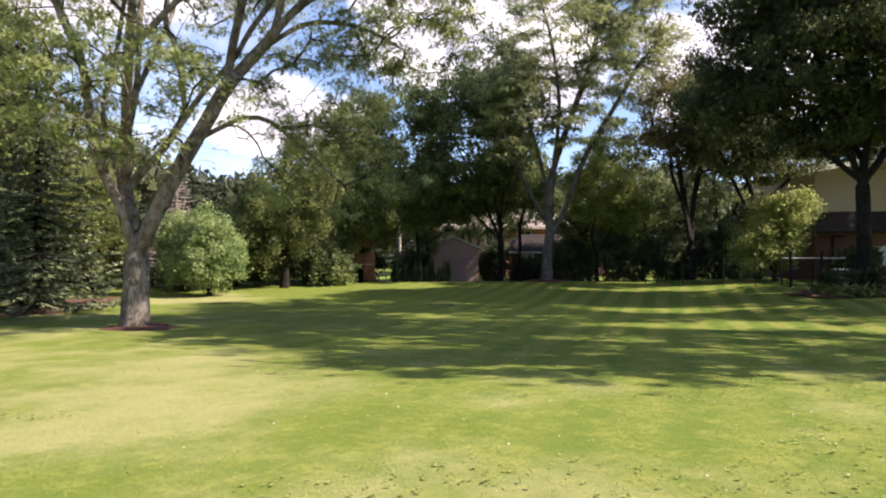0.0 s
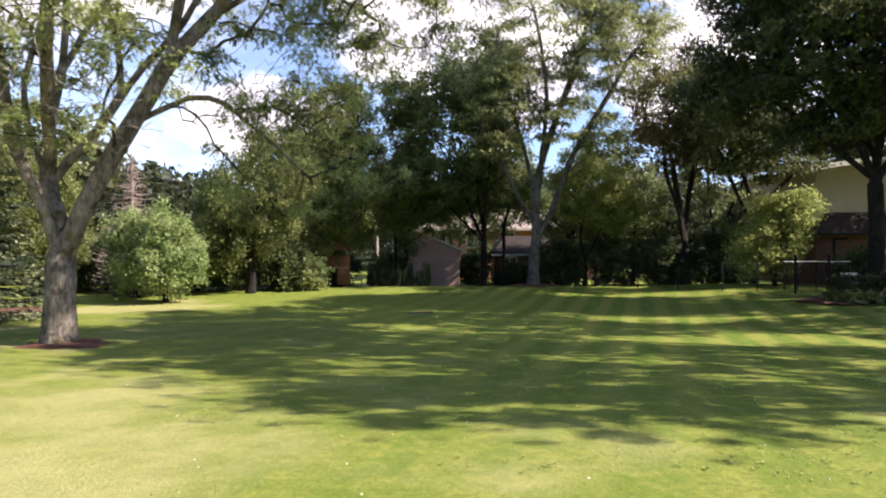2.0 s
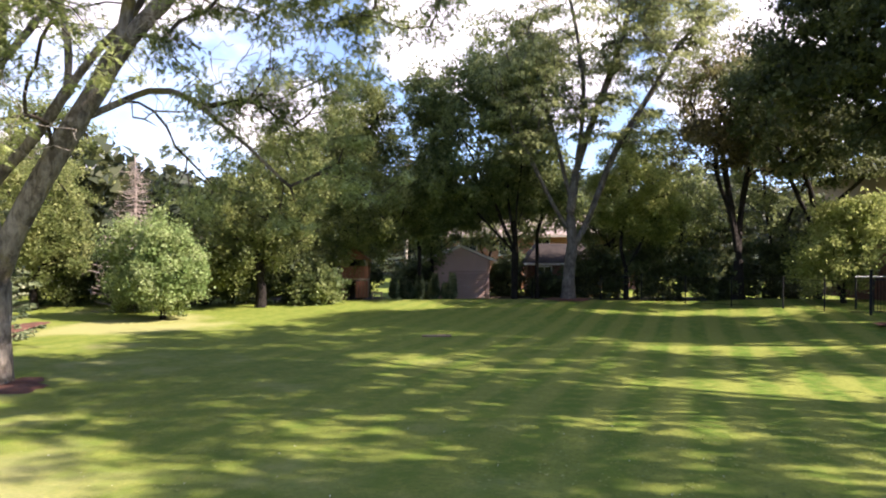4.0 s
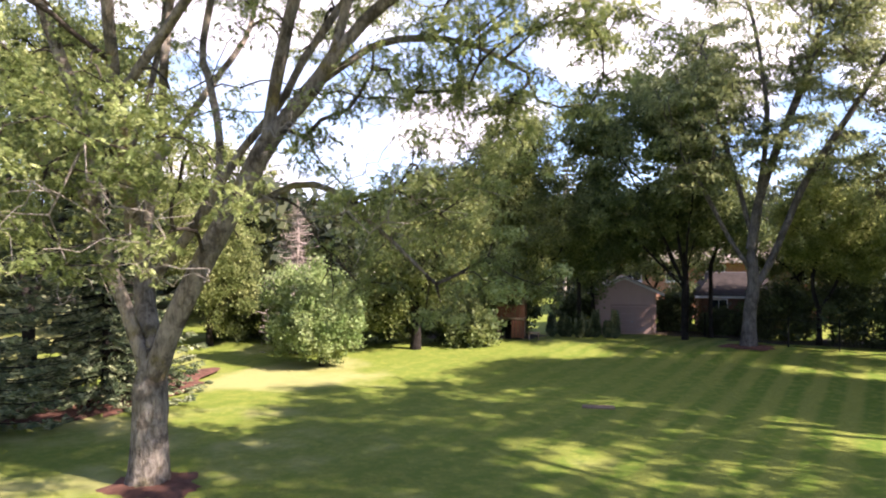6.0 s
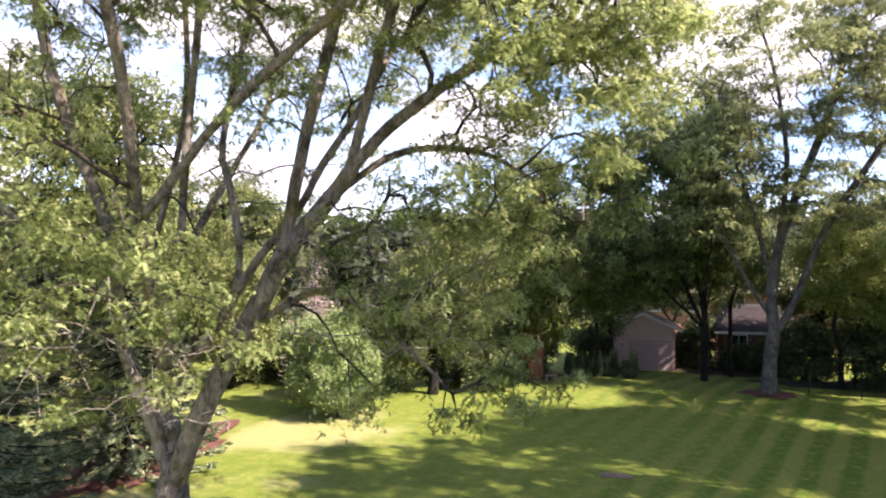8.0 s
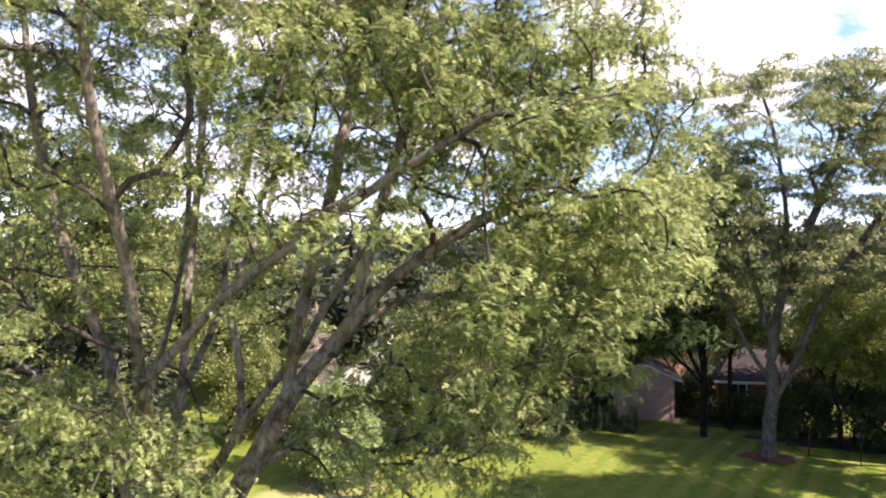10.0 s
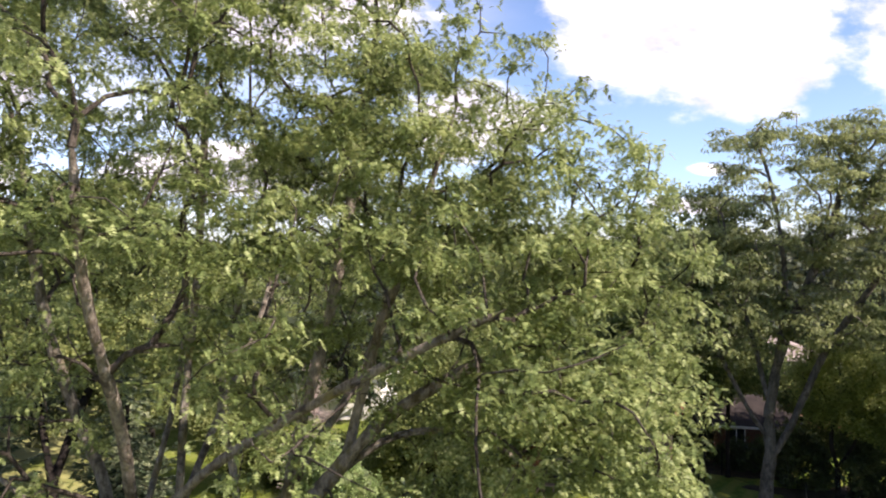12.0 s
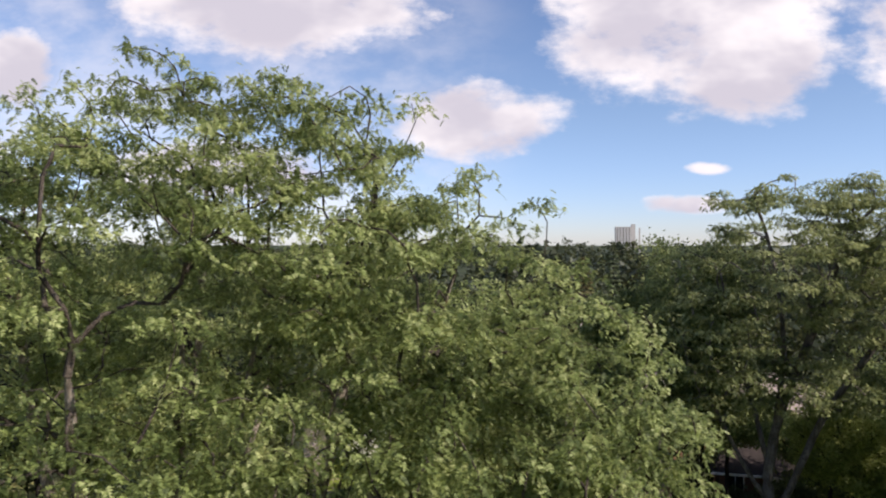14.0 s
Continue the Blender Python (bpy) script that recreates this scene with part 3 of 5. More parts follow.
# the honey locust beside the camera's way
L = [
    [(-10.15, 19.4, 0), (-10.12, 19.42, 1.2), (-10.08, 19.4, 2.1), (-10.1, 19.5, 2.7)],
    [(-10.05, 19.4, 2.0), (-9.55, 19.3, 3.1), (-9.1, 19.35, 4.0), (-8.6, 19.5, 5.0), (-8.15, 19.7, 5.9), (-7.6, 19.8, 6.9), (-6.7, 20.0, 8.0), (-5.9, 20.0, 8.9), (-5.1, 20.1, 9.6), (-3.6, 20.2, 10.5), (-2.0, 20.1, 11.0)],
    [(-10.12, 19.4, 2.2), (-10.5, 19.25, 3.5), (-11.15, 19.2, 5.1), (-11.5, 19.2, 7.4), (-12.1, 19.0, 9.1), (-12.5, 18.7, 10.8), (-12.7, 18.4, 13.0), (-12.9, 18.3, 15.5)],
    [(-10.1, 19.5, 2.7), (-10.7, 19.95, 3.9), (-10.65, 20.0, 5.5), (-10.35, 20.05, 7.2), (-10.35, 20.2, 9.0), (-10.3, 20.6, 12.0), (-10.1, 20.6, 15.0), (-9.6, 20.2, 17.8)],
    [(-10.7, 19.95, 3.8), (-10.25, 20.05, 4.5), (-9.6, 20.1, 5.2), (-9.0, 20.15, 6.1), (-8.4, 20.2, 6.9), (-7.6, 20.3, 7.8), (-7.1, 20.4, 8.7), (-6.5, 20.8, 9.8), (-6.1, 22.0, 11.6)],
    [(-10.7, 19.95, 3.9), (-11.35, 20.2, 5.4), (-11.55, 20.4, 6.6), (-11.5, 21.2, 8.8), (-11.6, 21.8, 11.0), (-11.8, 22.0, 14.0)],
    [(-9.0, 20.15, 6.1), (-9.2, 20.5, 7.2), (-9.5, 20.6, 8.4), (-9.9, 20.9, 9.4), (-9.6, 21.4, 12.0), (-9.2, 21.6, 14.0)],
    [(-7.65, 19.8, 6.9), (-7.25, 19.9, 9.0), (-6.7, 20.2, 11.5), (-6.2, 20.2, 14.0), (-5.6, 19.8, 16.4)],
    [(-6.3, 20.1, 8.6), (-5.7, 20.3, 11.0), (-4.6, 19.8, 13.4), (-3.8, 19.4, 15.2)],
    [(-6.7, 20.0, 8.0), (-5.4, 20.5, 8.9), (-3.9, 21.0, 8.9), (-2.6, 21.0, 8.2)],
    [(-8.5, 19.55, 5.3), (-7.3, 20.3, 6.1), (-6.5, 20.4, 6.0), (-5.9, 20.5, 5.5), (-5.2, 20.6, 4.9), (-4.6, 20.7, 4.3)],
    [(-10.65, 19.95, 4.2), (-9.7, 18.2, 6.8), (-8.7, 16.7, 9.6), (-8.1, 15.4, 12.0), (-7.5, 14.6, 14.0)],
    [(-9.2, 17.7, 7.6), (-7.0, 17.2, 9.3), (-4.4, 16.8, 10.8), (-2.2, 16.5, 11.9)],
    [(-11.2, 19.2, 5.6), (-13.1, 18.2, 7.8), (-15.3, 17.2, 9.8), (-17.0, 16.5, 11.4)],
    [(-10.5, 20.0, 6.5), (-11.0, 22.6, 8.8), (-11.5, 25.0, 10.8), (-12.0, 26.4, 12.4)],
]
T1 = in_blobs(rng0, [
    ((-9.2, 19.0, 14.0), (6.2, 5.6, 5.6)), ((-4.6, 19.8, 11.3), (5.4, 4.9, 4.1)), ((-5.2, 20.2, 14.0), (3.1, 3.0, 2.8)), ((-3.8, 17.2, 10.4), (4.1, 3.2, 3.0)),
    ((-8.2, 15.2, 11.0), (3.3, 2.7, 3.6)), ((-11.6, 13.8, 10.4), (3.4, 2.8, 2.8)), ((-14.2, 18.0, 10.3), (4.4, 4.2, 4.6)), ((-11.2, 24.0, 11.3), (4.8, 3.8, 4.2)),
    ((-3.0, 18.6, 11.6), (2.6, 2.6, 2.4)), ((-1.5, 20.3, 11.0), (1.8, 2.2, 1.9)), ((-2.2, 20.0, 8.9), (2.2, 2.0, 2.0)), ((-8.5, 25.2, 13.2), (4.2, 3.4, 2.8)), ((-6.6, 18.4, 16.6), (2.6, 2.4, 2.0)), ((-4.0, 19.2, 14.9), (2.5, 2.4, 2.4)), ((-2.6, 18.8, 13.2), (2.4, 2.2, 2.0)), ((-1.7, 19.7, 12.0), (1.9, 1.8, 1.7)),
    ((-8.6, 18.8, 16.2), (5.0, 4.6, 2.8)), ((-11.4, 18.6, 15.4), (3.6, 3.6, 2.6))], 1950, 0.48, 0.25)
inside = (T1[:, 0] < -4.6) & (T1[:, 2] < 12.5)   # open among the limbs
T1 = T1[~inside | (rng0.uniform(0, 1, len(T1)) < 0.36)]
gap = (T1[:, 1] > 12.5) & (T1[:, 1] < 19.2) & (T1[:, 0] > -7.6) & (T1[:, 0] < -2.8) & (T1[:, 2] > 6.0) & (T1[:, 2] < 9.8)   # bare before the great fork
T1 = T1[~gap | (rng0.uniform(0, 1, len(T1)) < 0.15)]
T1 = np.vstack([T1, in_blobs(rng0, [((-4.5, 20.2, 6.9), (2.7, 2.1, 2.0)), ((-4.7, 21.3, 4.6), (2.8, 1.6, 1.8)), ((-8.8, 16.1, 6.1), (3.2, 1.9, 1.6)), ((-12.0, 16.8, 6.3), (2.8, 2.3, 1.7))], 190, 0.4)])
DRY = in_blobs(rng0, [((-8.6, 15.9, 5.0), (2.9, 1.4, 1.1)), ((-5.2, 19.4, 6.4), (2.4, 1.8, 1.8))], 300, 0.3)
tree("honey_locust", (-10.15, 19.4, 0), L, T1, 0.335, M_bark, M_locust, FROND, 104, (0.6, 0.6, 0.18), 21,
     "tall honey locust with feathery yellow-green leaves and forked grey trunk", tip=0.008, droop=0.22, power=0.46, wander=0.2, lift=0.14, size=(0.45, 0.85), bare=DRY, young=M_bark_young, rosette=4, foot=0.35)

# the second locust at the far end of the lawn
L = [
    [(3.9, 43.2, 0), (3.95, 43.2, 1.5), (4.1, 43.2, 3.0), (4.0, 43.2, 4.6)],
    [(4.1, 43.2, 2.6), (4.9, 43.1, 4.2), (5.5, 43.0, 5.8), (6.4, 42.9, 8.0), (8.2, 42.8, 11.0), (9.6, 42.7, 13.5)],
    [(4.0, 43.2, 3.6), (3.0, 43.0, 5.2), (2.2, 42.8, 6.8), (1.2, 42.6, 8.8)],
    [(4.0, 43.2, 4.6), (4.4, 43.3, 7.5), (4.7, 43.4, 11.0), (4.2, 43.4, 15.0), (3.4, 43.4, 18.0)],
    [(4.2, 43.25, 6.5), (5.2, 43.6, 9.5), (6.5, 43.8, 13.0), (7.4, 43.8, 16.5)],
    [(4.05, 43.2, 5.2), (3.4, 43.6, 8.0), (2.6, 43.8, 11.0), (2.0, 43.6, 14.0)],
]
T2 = in_blobs(rng0, [((4.6, 43.4, 15.4), (4.4, 4.2, 3.6)), ((8.4, 43.0, 13.6), (3.2, 3.2, 2.8)), ((2.0, 42.4, 11.2), (2.8, 2.8, 2.4)), ((6.3, 42.4, 9.6), (2.8, 2.2, 1.5)),
                     ((1.6, 42.2, 8.0), (1.8, 1.6, 0.8)), ((9.8, 43.6, 15.2), (2.4, 2.4, 2.2)), ((8.6, 43.2, 17.2), (2.8, 2.4, 1.9))], 620, 0.6)
tree("honey_locust", (3.9, 43.2, -0.05), L, T2, 0.3, M_bark_grey, M_locust_far, FROND_FAR * 0.45, 66, (0.7, 0.7, 0.2), 22,
     "slender honey locust with open airy crown at the lawn's end", tip=0.011, droop=0.15, power=0.45, wander=0.3, tilt=(0.0, 0.5))

def broad(name, at, fork, blobs, thick, count, per, mat, seed, label, bark=M_bark_shade, shape=LEAVES, cloud=(0.75, 0.75, 0.45), lean=(0, 0), shell=0.75, group="", category="tree", tip=0.012, ends=None, low=0.6, inner=0.3):
    rng = np.random.default_rng(seed)
    per = max(6, int(per * 0.62))
    at = (at[0], at[1], float(level(at[0], at[1])) - 0.03)
    t = in_blobs(rng, blobs, count, shell)
    t = t[t[:, 2] > low]
    core = in_blobs(rng, [(c, tuple(0.72 * q for q in h)) for c, h in blobs], int(count * 4 * inner) + 4, 0.35)
    core = core[core[:, 2] > low]
    tops = ends or [tuple(np.array(c) + (rng.normal(0, 0.25, 3) * h)) for c, h in blobs]
    return tree(name, at, limbs_to(at, fork, tops, rng, lean), t, thick, bark, mat, shape, per, cloud, seed, label, category, group, tip, tilt=(0, 0.5), power=0.45, wander=0.25, droop=0.1, core=core)


broad("maple", (1.2, 47.0, 0), 3.0, [((-1.2, 46.2, 9.2), (3.8, 3.4, 4.0)), ((-3.2, 45.6, 6.6), (2.2, 2.2, 2.2)), ((1.4, 44.8, 11.0), (2.6, 2.4, 2.8)), ((1.5, 47.5, 6.6), (2.4, 2, 2.2)), ((-1.6, 48.4, 5.2), (2.0, 1.6, 1.4)), ((0.6, 46.6, 13.4), (2.8, 2.4, 2.6)), ((-3.4, 46.2, 11.4), (1.9, 2.0, 2.0))], 0.14, 330, 60,
      M_maple, 31, "dark green maple standing behind the garden shed", inner=0.4)
broad("cedar_tree", (-7.6, 43.8, 0), 2.0, [((-7.4, 43.8, 9.3), (2.2, 2.2, 2.8)), ((-9.0, 43.6, 7.4), (1.9, 1.9, 2.6)), ((-6.5, 43.8, 5.6), (2.5, 2.4, 3.4)), ((-8.8, 43.4, 3.6), (2.5, 2.0, 2.6))], 0.25, 300, 56,
      M_soft, 32, "dense green tree at the lawn's edge", shape=LEAVES_SMALL, cloud=(0.6, 0.6, 0.6), inner=0.9)
broad("willow_tree", (-11.4, 39.2, 0), 1.4, [((-11.4, 39.0, 4.6), (3.0, 2.4, 3.2)), ((-12.8, 38.6, 3.2), (2.0, 1.8, 2.2)), ((-9.8, 39.0, 6.2), (2.0, 2.0, 2.4))], 0.2, 210, 50,
      M_soft, 33, "soft light green tree with drooping foliage", shape=LEAVES_SMALL, cloud=(0.6, 0.6, 0.6), shell=0.8, inner=0.4)
broad("maple", (12.8, 43.6, 0), 2.4, [((12.4, 43.5, 10.6), (2.9, 2.8, 2.8)), ((11.0, 42.6, 8.0), (2.0, 2.0, 1.6)), ((14.6, 42.6, 8.2), (2.1, 2.1, 2.0))], 0.24, 150, 40,
      M_redleaf, 34, "maple with dull reddish leaves behind the fence", inner=0.1)
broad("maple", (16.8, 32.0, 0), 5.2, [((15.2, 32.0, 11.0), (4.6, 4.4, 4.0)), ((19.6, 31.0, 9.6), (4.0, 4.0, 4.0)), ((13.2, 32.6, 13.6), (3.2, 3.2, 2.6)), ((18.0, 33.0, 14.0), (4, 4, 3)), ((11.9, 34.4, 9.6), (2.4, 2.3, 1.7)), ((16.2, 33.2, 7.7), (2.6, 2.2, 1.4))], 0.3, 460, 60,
      M_maple_shade, 35, "big maple beside the house and clipped bushes, leaves darkened for shade", inner=1.4)
broad("maple", (17.0, 44.0, 0), 3.0, [((13.8, 39.6, 8.6), (2.5, 2.4, 2.2)), ((15.8, 39.0, 7.4), (2.0, 2.0, 1.6)), ((12.8, 39.6, 10.2), (2.0, 2.0, 1.6))], 0.18, 130, 42,
      M_olive, 45, "olive-green leafy tree arching over the fence", inner=0.1)
broad("light_shrub", (16.4, 40.0, 0), 0.8, [((16.4, 39.8, 3.0), (1.5, 1.3, 1.9)), ((17.2, 39.6, 4.2), (1.0, 1.0, 0.9)), ((15.0, 39.8, 1.9), (0.9, 0.9, 1.3))], 0.1, 120, 60, M_sunlit_leaf, 36, "yellow-green shrub beyond the fence, leaves brightened as sunlit", category="shrub", shape=LEAVES_SMALL, inner=0.3)
broad("light_tree", (7.6, 46.8, 0), 1.8, [((7.6, 46.4, 6.2), (2.2, 1.7, 2.3)), ((9.4, 46.2, 4.6), (1.5, 1.3, 1.5))], 0.12, 130, 60, M_sunlit_leaf, 37, "light green young tree behind the fence, leaves brightened as sunlit", category="tree", shape=LEAVES_SMALL, inner=0.4)
broad("bush", (-13.7, 33.9, 0), 0.5, [((-13.5, 33.9, 1.8), (1.5, 1.4, 1.7)), ((-13.5, 33.7, 3.1), (1.0, 1.0, 1.0)), ((-14.9, 34.1, 1.5), (1.2, 1.1, 1.2)), ((-12.7, 33.5, 1.2), (0.8, 0.8, 0.8)), ((-15.6, 34.6, 2.6), (1.1, 1.0, 1.3))], 0.09, 210, 48, M_bushleaf, 38, "pale green rounded bush at the lawn's edge",
      category="shrub", shape=LEAVES_SMALL * 0.9, shell=0.45, cloud=(0.42, 0.42, 0.36), tip=0.008, low=0.2, inner=0.3)
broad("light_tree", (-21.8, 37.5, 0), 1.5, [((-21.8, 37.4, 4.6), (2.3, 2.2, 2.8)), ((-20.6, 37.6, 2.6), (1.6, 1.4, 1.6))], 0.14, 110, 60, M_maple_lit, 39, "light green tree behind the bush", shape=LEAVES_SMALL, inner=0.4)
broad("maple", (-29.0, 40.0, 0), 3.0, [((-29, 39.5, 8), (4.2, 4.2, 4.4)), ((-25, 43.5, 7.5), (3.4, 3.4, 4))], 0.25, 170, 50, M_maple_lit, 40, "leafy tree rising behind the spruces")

# unseen tall trees added on the sunny side to cast dappled shade over the lawn
for at, blobs, count, seed in (((17.8, 10.9), [((14.2, 10.4, 11.4), (3.2, 2.2, 1.8)), ((17.4, 11.5, 15.0), (3.6, 2.4, 2.0)), ((19.8, 10.7, 10.6), (2.6, 2.4, 2.0))], 120, 46),
                               ((20.4, 15.9), [((17.6, 15.1, 13.0), (3.6, 2.8, 2.0)), ((19.4, 17.1, 17.0), (3.8, 2.8, 2.4)), ((21.8, 14.6, 11.2), (3.0, 2.8, 2.0))], 150, 47),
                               ((15.6, 16.9), [((12.6, 14.8, 15.0), (3.0, 2.4, 1.8)), ((13.0, 19.6, 16.6), (3.0, 2.6, 1.8)), ((15.2, 17.4, 18.6), (3.4, 3.0, 2.0)), ((15.0, 22.6, 18.6), (3.2, 2.8, 1.8)), ((17.0, 20.4, 18.8), (3.0, 2.6, 1.6))], 215, 52),
                               ((22.8, 22.7), [((20.0, 21.7, 13.6), (3.6, 3.0, 2.0)), ((21.8, 24.2, 18.0), (3.8, 3.0, 2.4)), ((24.8, 21.8, 11.5), (3.0, 2.8, 2.0)), ((26.4, 24.5, 9.4), (3.2, 2.8, 2.2))], 230, 48),
                               ((26.8, 29.9), [((23.6, 29.0, 12.6), (3.4, 2.8, 2.2)), ((25.6, 31.4, 17.4), (3.8, 3.0, 2.4)), ((27.8, 32.2, 10.0), (3.4, 2.6, 2.4)), ((26.0, 27.5, 9.2), (3.2, 2.6, 2.2))], 250, 49),
                               ((20.6, 27.0), [((14.9, 27.2, 17.0), (2.8, 2.3, 1.6)), ((13.4, 25.4, 18.6), (2.8, 2.2, 1.6)), ((17.6, 25.9, 16.2), (2.8, 2.2, 1.6)), ((18.2, 30.0, 17.2), (3.0, 2.3, 1.6))], 115, 53)):
    broad("maple", (*at, 0), 5.0, blobs, 0.24, int(count * 2.2), 9, M_maple, seed, "unseen tall maple added to dapple the lawn with shade", shape=LEAVES * 1.5, cloud=(0.45, 0.45, 0.2), inner=0.0, shell=0.4)
# unseen tree added to keep the sun off the tan house's front
broad("maple", (31.6, 38.6, 0), 3.0, [((29.8, 38.2, 6.0), (3.8, 3.0, 3.0)), ((30.0, 38.0, 10.2), (3.8, 3.2, 3.0))], 0.2, 150, 40, M_maple, 51, "unseen leafy maple added to shade the tan house", shape=LEAVES * 1.3)
broad("maple", (-25.6, 30.4, 0), 3.0, [((-25.8, 30.2, 10.4), (3.8, 3.6, 4.8)), ((-23.4, 32.6, 7.4), (2.6, 2.4, 2.8)), ((-24.2, 33.0, 12.6), (2.8, 2.6, 2.6))], 0.24, 240, 52, M_soft, 50, "leafy green maple rising behind the spruces", inner=0.6)

# ---- conifers, shrubs, hedges ----
def conifer(name, at, high, wide, mat, seed, label, bark=M_bark_shade, per=150, whorls=26, droop=0.35, category="spruce tree", bare=False, fine=0.7):
    """A trunk with whorls of sagging boughs, each clad in needle sprays."""
    rng = np.random.default_rng(seed)
    at = (at[0], at[1], float(level(at[0], at[1])) - 0.03)
    base = thing(name, at, rng.uniform(0, 360), label, category)
    n = 14
    z = np.linspace(0, high, n)
    arrays("trunk", *tubes([(np.stack([rng.normal(0, 0.02, n), rng.normal(0, 0.02, n), z], -1), 0.02 + high * 0.018 * (1 - z / high))], 9), bark, base, smooth=True)
    boughs, places, yaws, slopes = [], [], [], []
    for i in range(whorls):
        f = (i + 0.4) / whorls
        h = high * (0.04 + 0.94 * f ** 0.92)
        r = wide * (1 - f) ** 0.85 * rng.uniform(0.85, 1.1) + 0.12
        count = int(5 + 6 * (1 - f))
        for a in rng.uniform(0, 0.8) + np.arange(count) * 2 * math.pi / count + rng.normal(0, 0.15, count):
            ln = r * (rng.uniform(0.3, 1.15) if bare else rng.uniform(0.75, 1.12))
            h0 = h + (rng.normal(0, 0.22) if bare else 0.0)
            s = np.linspace(0, 1, 6)
            d = np.array((math.cos(a), math.sin(a), 0))
            line = d * (s * ln)[:, None] + np.array((0, 0, 1.0)) * (h0 + ln * (-droop * s + 0.28 * s ** 2.4))[:, None]
            boughs.append((line, (0.012 + 0.012 * ln * (1 - s)) * (1.0 if bare else 0.55)))
            m = max(6, int(per / fine * ln / wide / 10))
            q = rng.uniform(0.15, 1.02, m)
            p = np.stack([np.interp(q, s, line[:, k]) for k in range(3)], -1)
            side = np.array((-d[1], d[0], 0))
            off = rng.normal(0, 0.17, m) * ln ** 0.5 * (1.15 - q)
            p += side * off[:, None] + np.array((0, 0, -0.06)) * rng.uniform(0, 2.4, m)[:, None]
            places.append(p)
            yaws.append(a - math.pi / 2 + np.sign(off) * rng.uniform(-0.9, -0.2, m))
            slopes.append(rng.normal(-droop * 0.6, 0.25, m))
    tagged(arrays("branchwork", *tubes(boughs, 4), bark, base), kind="stuff")
    spike = np.array([[(-0.1, -0.05, 0.03), (0.1, -0.05, -0.02), (0.0, 0.4, -0.03)], [(0, -0.02, -0.1), (0, -0.02, 0.08), (0, 0.36, 0.0)]])
    if bare:
        p = np.concatenate(places)
        p = p[rng.uniform(0, 1, len(p)) < 0.6]
        hang = rng.normal(0, 0.3, (len(p), 3)) - (0, 0, 0.4)
        twigs = [(np.array([a, a + h * 0.6 + (0, 0, 0.06), a + h]), (0.006, 0.004, 0.002)) for a, h in zip(p, hang)]
        tagged(arrays("twig_mass", *tubes(twigs, 3), bark, base), kind="stuff")
    else:
        p = np.concatenate(places)
        k = len(p)
        v, f = scatter(spike, p, np.concatenate(yaws), np.concatenate(slopes), rng.normal(0, 0.5, k), rng.uniform(0.7, 1.3, k) * fine)
        arrays("crown", v, f, mat, base)
    return base


conifer("spruce", (-17.6, 20.6, 0), 11.4, 3.1, M_spruce, 61, "dark spruce with sagging boughs down to the ground", per=400, fine=0.5)
conifer("spruce", (-17.0, 25.6, 0), 9.6, 3.1, M_spruce, 62, "dark spruce with dense sagging boughs beside the lawn", per=400, fine=0.5)
conifer("spruce", (-21.6, 30.4, 0), 6.4, 2.4, M_spruce, 63, "dark spruce standing behind others in the row", per=300, fine=0.5)
conifer("spruce", (-20.8, 17.0, 0), 8.6, 2.9, M_spruce, 64, "dark spruce at the edge of the yard", per=300, fine=0.5)
conifer("dead_conifer", (-17.3, 38.4, 0), 7.4, 2.7, M_dead, 65, "dead conifer with bare brown twigs behind the bush", bark=M_dead, bare=True, whorls=28, droop=0.3, category="dead tree")
conifer("spruce", (-9.6, 84.0, 0), 15.4, 3.2, M_redleaf, 66, "tall brownish spruce far beyond the yard", fine=1.1, per=90)
conifer("spruce", (-6.6, 86.0, 0), 15.6, 2.6, M_spruce, 67, "tall slim spruce far beyond the yard", fine=1.1, per=90)


def shrub(at, wide, high, mat, seed, label, count=64, per=28, name="shrub", category="shrub", shape=LEAVES_SMALL):
    x, y = at
    z = float(level(x, y))
    return broad(name, (x, y, 0), 0.35, [((x, y, z + high * 0.5), (wide, wide * 0.85, high * 0.52)), ((x + wide * 0.3, y - 0.1, z + high * 0.72), (wide * 0.6, wide * 0.6, high * 0.33))],
                 0.07, count, per, mat, seed, label, shape=shape * 1.2, cloud=(0.4, 0.4, 0.36), category=category, tip=0.008, low=z + 0.04, group="border shrubs")


